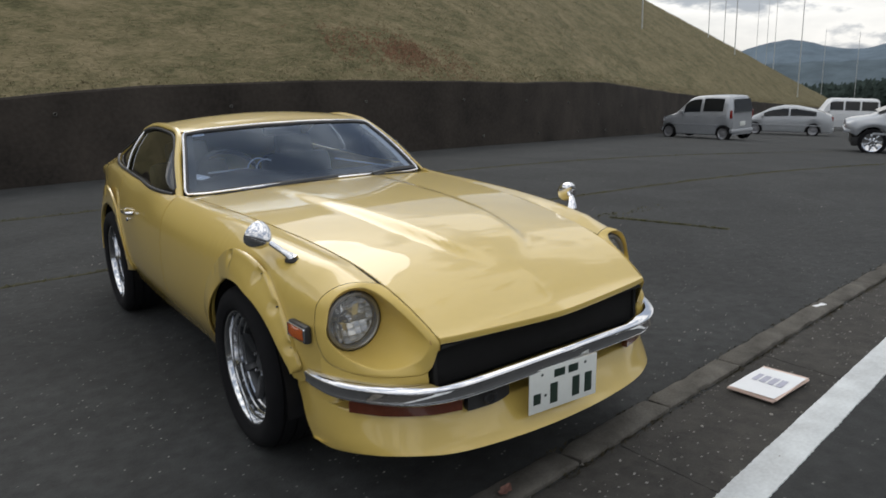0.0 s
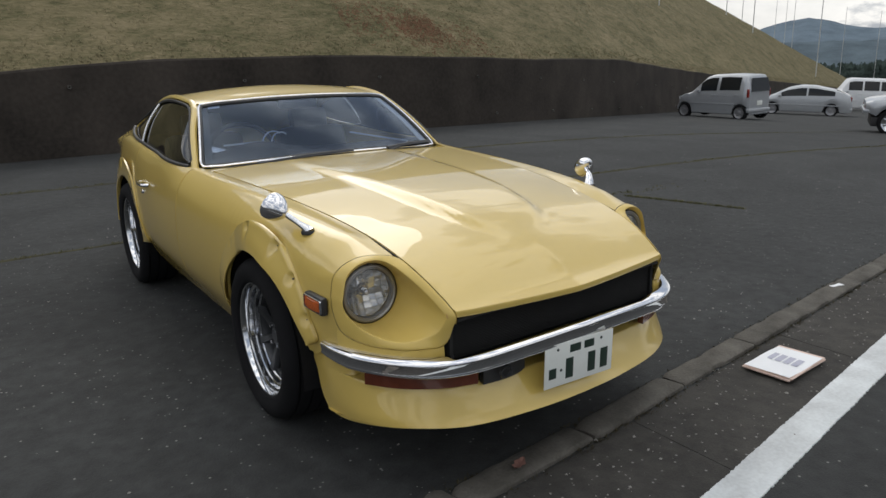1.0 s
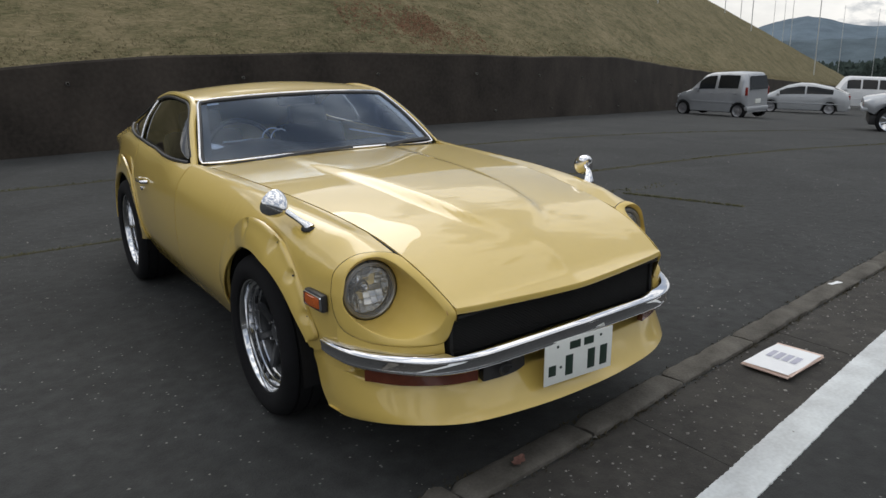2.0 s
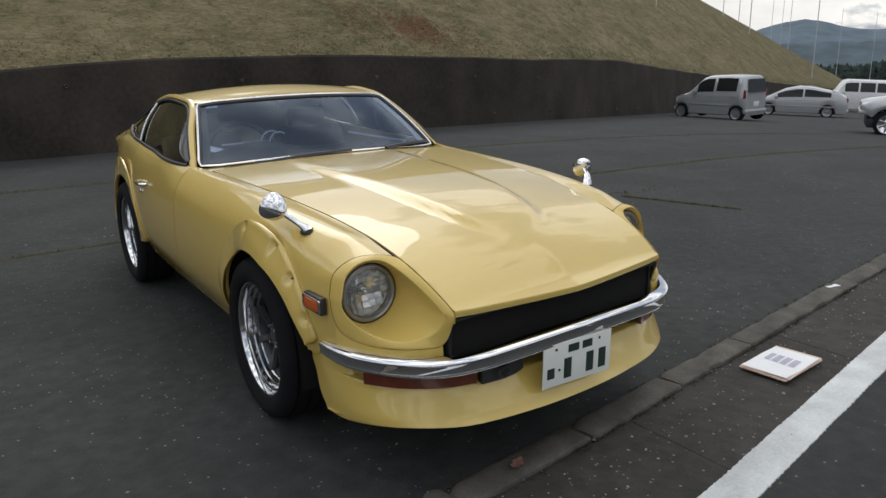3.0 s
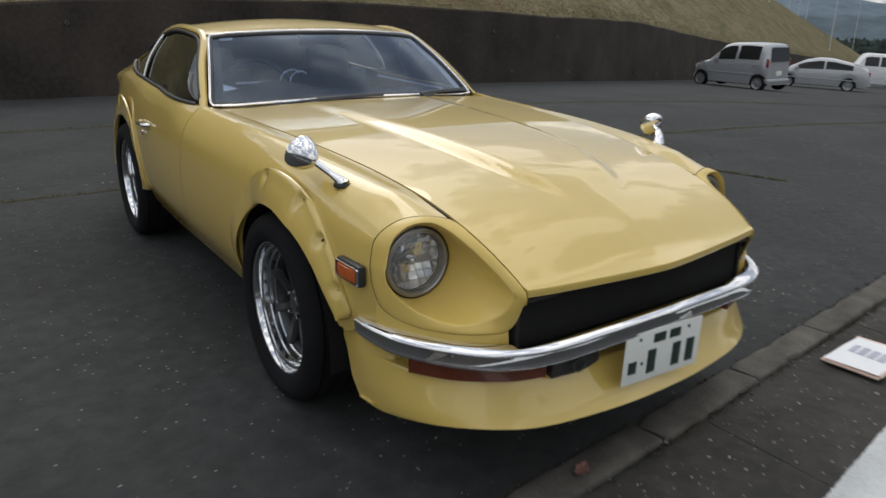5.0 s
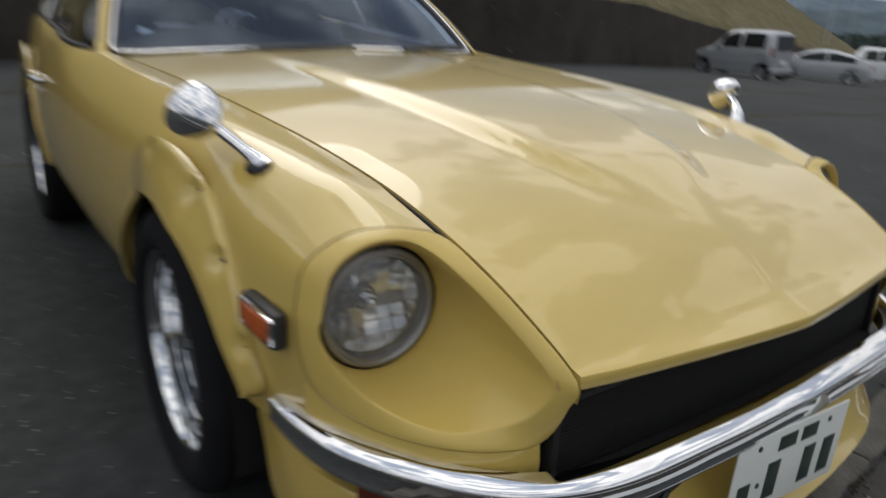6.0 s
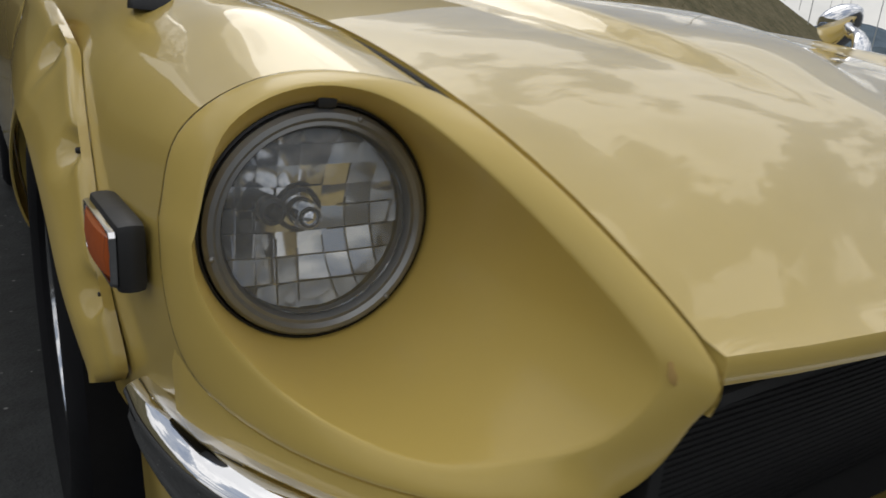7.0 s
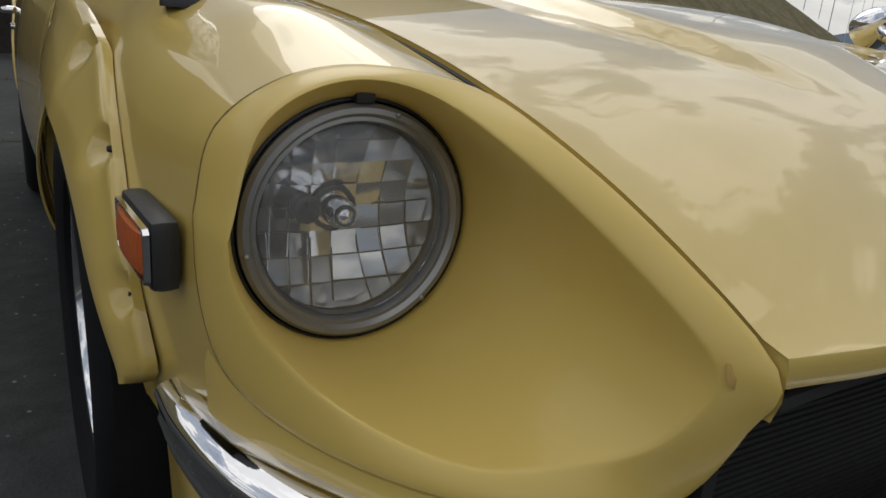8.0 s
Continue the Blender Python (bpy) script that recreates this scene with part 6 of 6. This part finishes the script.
# ---- parked cars in the distance ----
def far_wheel(parent, x, y, r, w, rim_material):
    bm = bmesh.new()
    s = 1 if y > 0 else -1
    lathe(bm, [(-w / 2, r * 0.72), (-w / 2, r * 0.94), (-w * 0.4, r), (w * 0.4, r), (w / 2, r * 0.94), (w / 2, r * 0.72)], (x, y, r), "y", 28, sign=s)
    wh = part("wheel", bm, RUBBER, parent)
    bm = bmesh.new()
    lathe(bm, [(w / 2 - 0.01, r * 0.74), (w / 2 + 0.004, r * 0.72), (w / 2 - 0.01, r * 0.64), (w / 2 - 0.03, r * 0.34), (w / 2 - 0.005, r * 0.14), (w / 2 - 0.005, 0.001)], (x, y, r), "y", 28, sign=s)
    part("rim", bm, rim_material, wh, angle=20)
    for k in range(7):
        a = 2 * math.pi * k / 7
        bm = bmesh.new()
        block(bm, (r * 0.46, 0.014, r * 0.13), (r * 0.40, 0, 0), 0.002)
        bm.transform(Matrix.Translation((x, y + s * (w / 2 - 0.014), r)) @ Matrix.Rotation(a, 4, "Y"))
        part("spoke", bm, rim_material, wh, angle=20)


def far_car(at, heading, label, paint, low, top, width, axles, r, windows, rear_window, lamps, plate_z, size=1.0, tuck=0.0, rims=None):
    """A parked car in its own axes: x ahead, y to its left. low and top are side outlines; the flanks lean in above the belt."""
    rims = rims or FAR_RIM
    ob = empty("parked_car", at)
    ob.rotation_euler = (0, math.atan2(fall(at[0]) - fall(at[0] + math.cos(heading)), 1.0), heading)
    ob.scale = (size, size, size)
    tagged(ob, label, "car", group="cars parked along the wall")
    xs = np.linspace(low[0][0], low[-1][0], 90)
    
    def outline(keys, soft_by=0.05):
        k = np.array([(a, b) for a, b, *_ in keys])
        return lambda x: float(np.mean([np.interp(x + d, k[:, 0], k[:, 1]) for d in (-soft_by, -soft_by / 2, 0, soft_by / 2, soft_by)]))
    belt, roof = outline(low), outline(top)
    h = width / 2
    rows = []
    for x in xs:
        zb, zt = belt(x), max(belt(x) + 0.004, roof(x))
        zu = 0.22
        for ax in axles:
            d = abs(x - ax)
            if d < r * 1.16:
                zu = max(zu, r + math.sqrt((r * 1.16) ** 2 - d * d))
        zu = min(max(zu, 0.22 + tuck * max(0.0, 1 - (x - xs[0]) / 0.75)), zb - 0.06)
        end = min(1.0, min(x - xs[0], xs[-1] - x) / 0.22 + 0.02) ** 0.45
        b = h * (0.80 + 0.20 * end)
        lean = (zt - zb) * 0.20
        half = [(b * 0.96, zu), (b * 1.0, zu + (zb - zu) * 0.35), (b * 0.995, zu + (zb - zu) * 0.75), (b * 0.965, zb), (b * 0.95 - lean * 0.5, zb + (zt - zb) * 0.5), (b * 0.92 - lean, zb + (zt - zb) * 0.93), (b * 0.84 - lean, zt), (b * 0.4, zt + 0.02)]
        rows.append([(x, y, z) for y, z in half] + [(x, -y, z) for y, z in reversed(half)])
    bm = bmesh.new()
    vs = sheet(bm, rows, flip=True)
    bm.faces.new(vs[0])
    bm.faces.new(list(reversed(vs[-1])))
    part("body", bm, paint, ob, angle=50)
    bm = bmesh.new()
    block(bm, (xs[-1] - xs[0] - 0.3, width * 0.84, 0.22), ((xs[0] + xs[-1]) / 2, 0, 0.30), 0.03)
    part("underbody", bm, TRIM_BLACK, ob)
    for ax in axles:
        for s in (-1, 1):
            far_wheel(ob, ax, s * (h - 0.10), r, 0.19, rims)
    for s in (-1, 1):
        for (x0, x1, k0, k1) in windows:
            bm = bmesh.new()
            rows = []
            for x in np.linspace(x0, x1, 10):
                zb, zt = belt(x), roof(x)
                row = []
                for k in np.linspace(k0, k1, 5):
                    z = zb + (zt - zb) * k
                    lean = (zt - zb) * 0.20
                    y = h * 0.965 + (h * 0.92 - lean - h * 0.965) * k + 0.006 + 0.012 * math.sin(k * math.pi)
                    row.append((x, s * y, z))
                rows.append(row)
            sheet(bm, rows, flip=s > 0)
            part("side_window", bm, CAR_GLASS, ob)
        for name, material, x, y, z, size in lamps:
            bm = bmesh.new()
            block(bm, size, (x, s * y, z), min(size) * 0.25)
            part(name, material=material, bm=bm, parent=ob)
        bm = bmesh.new()
        zs = belt(0.0) * 0.52
        block(bm, (xs[-1] - xs[0] - 1.1, 0.02, 0.05), ((xs[0] + xs[-1]) / 2, s * (h + 0.004), zs + 0.06), 0.006)
        part("side_moulding", bm, paint, ob)
        bm = bmesh.new()
        block(bm, (0.15, 0.10, 0.13), (windows[0][1] + 0.05 if windows[0][1] > windows[-1][1] else windows[-1][1] + 0.05, s * (h + 0.05), belt(windows[-1][1]) + 0.06), 0.03)
        part("door_mirror", bm, paint, ob)
        for xd in (windows[0][0], windows[-1][0]):
            bm = bmesh.new()
            block(bm, (0.16, 0.03, 0.03), (xd + 0.10, s * (h + 0.006), belt(xd) - 0.10), 0.008)
            part("door_handle", bm, paint, ob)
    (xa, za), (xb, zb), w0, w1 = rear_window
    bm = bmesh.new()
    rows = []
    for u in np.linspace(-1, 1, 9):
        rows.append([(xa + (xb - xa) * k - 0.012, u * (w0 + (w1 - w0) * k), za + (zb - za) * k) for k in np.linspace(0, 1, 5)])
    sheet(bm, rows)
    part("rear_window", bm, CAR_GLASS, ob, thick=0.01)
    bm = bmesh.new()
    block(bm, (0.012, 0.33, 0.165), (xs[0] - 0.012, 0, plate_z), 0.002)
    part("number_plate", bm, PLATE_WHITE, ob)
    bm = bmesh.new()
    block(bm, (0.16, width * 0.93, 0.16 if not tuck else 0.07), (xs[0] + 0.04, 0, 0.36 if not tuck else 0.54), 0.05 if not tuck else 0.02)
    part("rear_bumper", bm, paint, ob)
    bm = bmesh.new()
    block(bm, (0.16, width * 0.90, 0.16), (xs[-1] - 0.04, 0, 0.36), 0.05)
    part("front_bumper", bm, paint, ob)
    return ob


# tall small wagon, nose to the wall
far_car((20.1, 12.35, fall(20.1)), radians(90), "small tall silver wagon parked nose to the wall", SILVER,
        [(-1.38, 0.98), (-1.0, 1.00), (0.6, 0.97), (1.0, 0.93), (1.35, 0.90), (1.62, 0.74), (1.70, 0.52)],
        [(-1.38, 1.02, 0), (-1.31, 1.56, 0), (-1.22, 1.62, 0), (-0.5, 1.645, 0), (0.25, 1.61, 0), (0.50, 1.52, 0), (1.05, 0.98, 0), (1.55, 0.82, 0), (1.70, 0.52, 0)],
        1.475, (-1.05, 1.35), 0.275, ((-1.00, -0.16, 0.13, 0.86), (-0.04, 0.66, 0.10, 0.84)), ((-1.40, 1.04), (-1.325, 1.52), 0.57, 0.50),
        (("tail_lamp", RED_LENS, -1.335, 0.665, 0.98, (0.07, 0.09, 0.30)), ("headlamp", LENS_GLASS, 1.58, 0.55, 0.74, (0.16, 0.26, 0.14)), ("headlamp_back", CHROME, 1.53, 0.55, 0.74, (0.16, 0.26, 0.13))), 0.62, 0.86)

# rounded hatchback saloon
far_car((30.30, 15.50, fall(30.30)), math.atan2(0.88, -0.47), "pale silver hatchback saloon with an arched roofline", PALE_SILVER,
        [(-2.22, 0.86), (-1.6, 0.98), (0.0, 0.93), (1.2, 0.90), (1.8, 0.78), (2.22, 0.50)],
        [(-2.22, 0.87, 0), (-2.10, 1.05, 0), (-1.4, 1.30, 0), (-0.5, 1.47, 0), (0.1, 1.48, 0), (0.7, 1.34, 0), (1.45, 0.95, 0), (1.9, 0.78, 0), (2.22, 0.50, 0)],
        1.725, (-1.32, 1.38), 0.305, ((-1.42, -0.22, 0.12, 0.80), (-0.14, 1.02, 0.10, 0.80)), ((-2.14, 1.02), (-1.45, 1.31), 0.60, 0.52),
        (("tail_lamp", RED_LENS, -2.14, 0.70, 0.88, (0.12, 0.14, 0.24)), ("headlamp", LENS_GLASS, 1.95, 0.62, 0.68, (0.24, 0.26, 0.12)), ("headlamp_back", CHROME, 1.90, 0.62, 0.67, (0.22, 0.25, 0.11))), 0.72, 0.86)

# boxy off-roader
suv = far_car((45.2, 20.6, fall(45.2)), math.atan2(0.80, -0.60), "boxy white off-road wagon with flat windows", WHITE_PAINT,
              [(-2.2, 1.12), (0.8, 1.12), (1.0, 1.08), (2.2, 1.02)],
              [(-2.2, 1.15, 0), (-2.14, 1.80, 0), (-2.0, 1.90, 0), (0.3, 1.92, 0), (0.55, 1.86, 0), (1.0, 1.14, 0), (2.2, 1.02, 0)],
              1.76, (-1.30, 1.35), 0.37, ((-2.02, -1.15, 0.14, 0.82), (-1.05, -0.25, 0.14, 0.82), (-0.15, 0.58, 0.14, 0.80)), ((-2.2, 1.18), (-2.15, 1.78), 0.66, 0.62),
              (("tail_lamp", RED_LENS, -2.2, 0.74, 0.80, (0.06, 0.14, 0.22)), ("headlamp", LENS_GLASS, 2.18, 0.62, 0.82, (0.08, 0.22, 0.20)), ("headlamp_back", CHROME, 2.14, 0.62, 0.82, (0.08, 0.20, 0.18))), 0.70, 1.0)

# old coupe, tail towards the wall
far_car((17.85, 4.62, fall(17.9)), math.atan2(-0.88, 0.47), "old silver two-door coupe with polished wheels", SILVER,
        [(-2.05, 0.70), (-1.4, 0.78), (0.4, 0.86), (1.4, 0.84), (2.05, 0.72)],
        [(-2.05, 0.72, 0), (-1.95, 0.78, 0), (-1.5, 0.86, 0), (-0.9, 1.16, 0), (-0.3, 1.35, 0), (0.2, 1.33, 0), (0.8, 0.95, 0), (1.4, 0.85, 0), (2.05, 0.72, 0)],
        1.66, (-1.48, 1.20), 0.30, ((-1.05, -0.55, 0.25, 0.72), (-0.45, 0.42, 0.12, 0.80)), ((-1.40, 0.98), (-0.82, 1.22), 0.56, 0.48),
        (("tail_lamp", RED_LENS, -2.03, 0.50, 0.62, (0.05, 0.26, 0.09)), ("headlamp", LENS_GLASS, 2.02, 0.55, 0.66, (0.06, 0.34, 0.14)), ("headlamp_back", CHROME, 1.98, 0.55, 0.66, (0.06, 0.32, 0.13))), 0.55, tuck=0.32, rims=ALLOY)
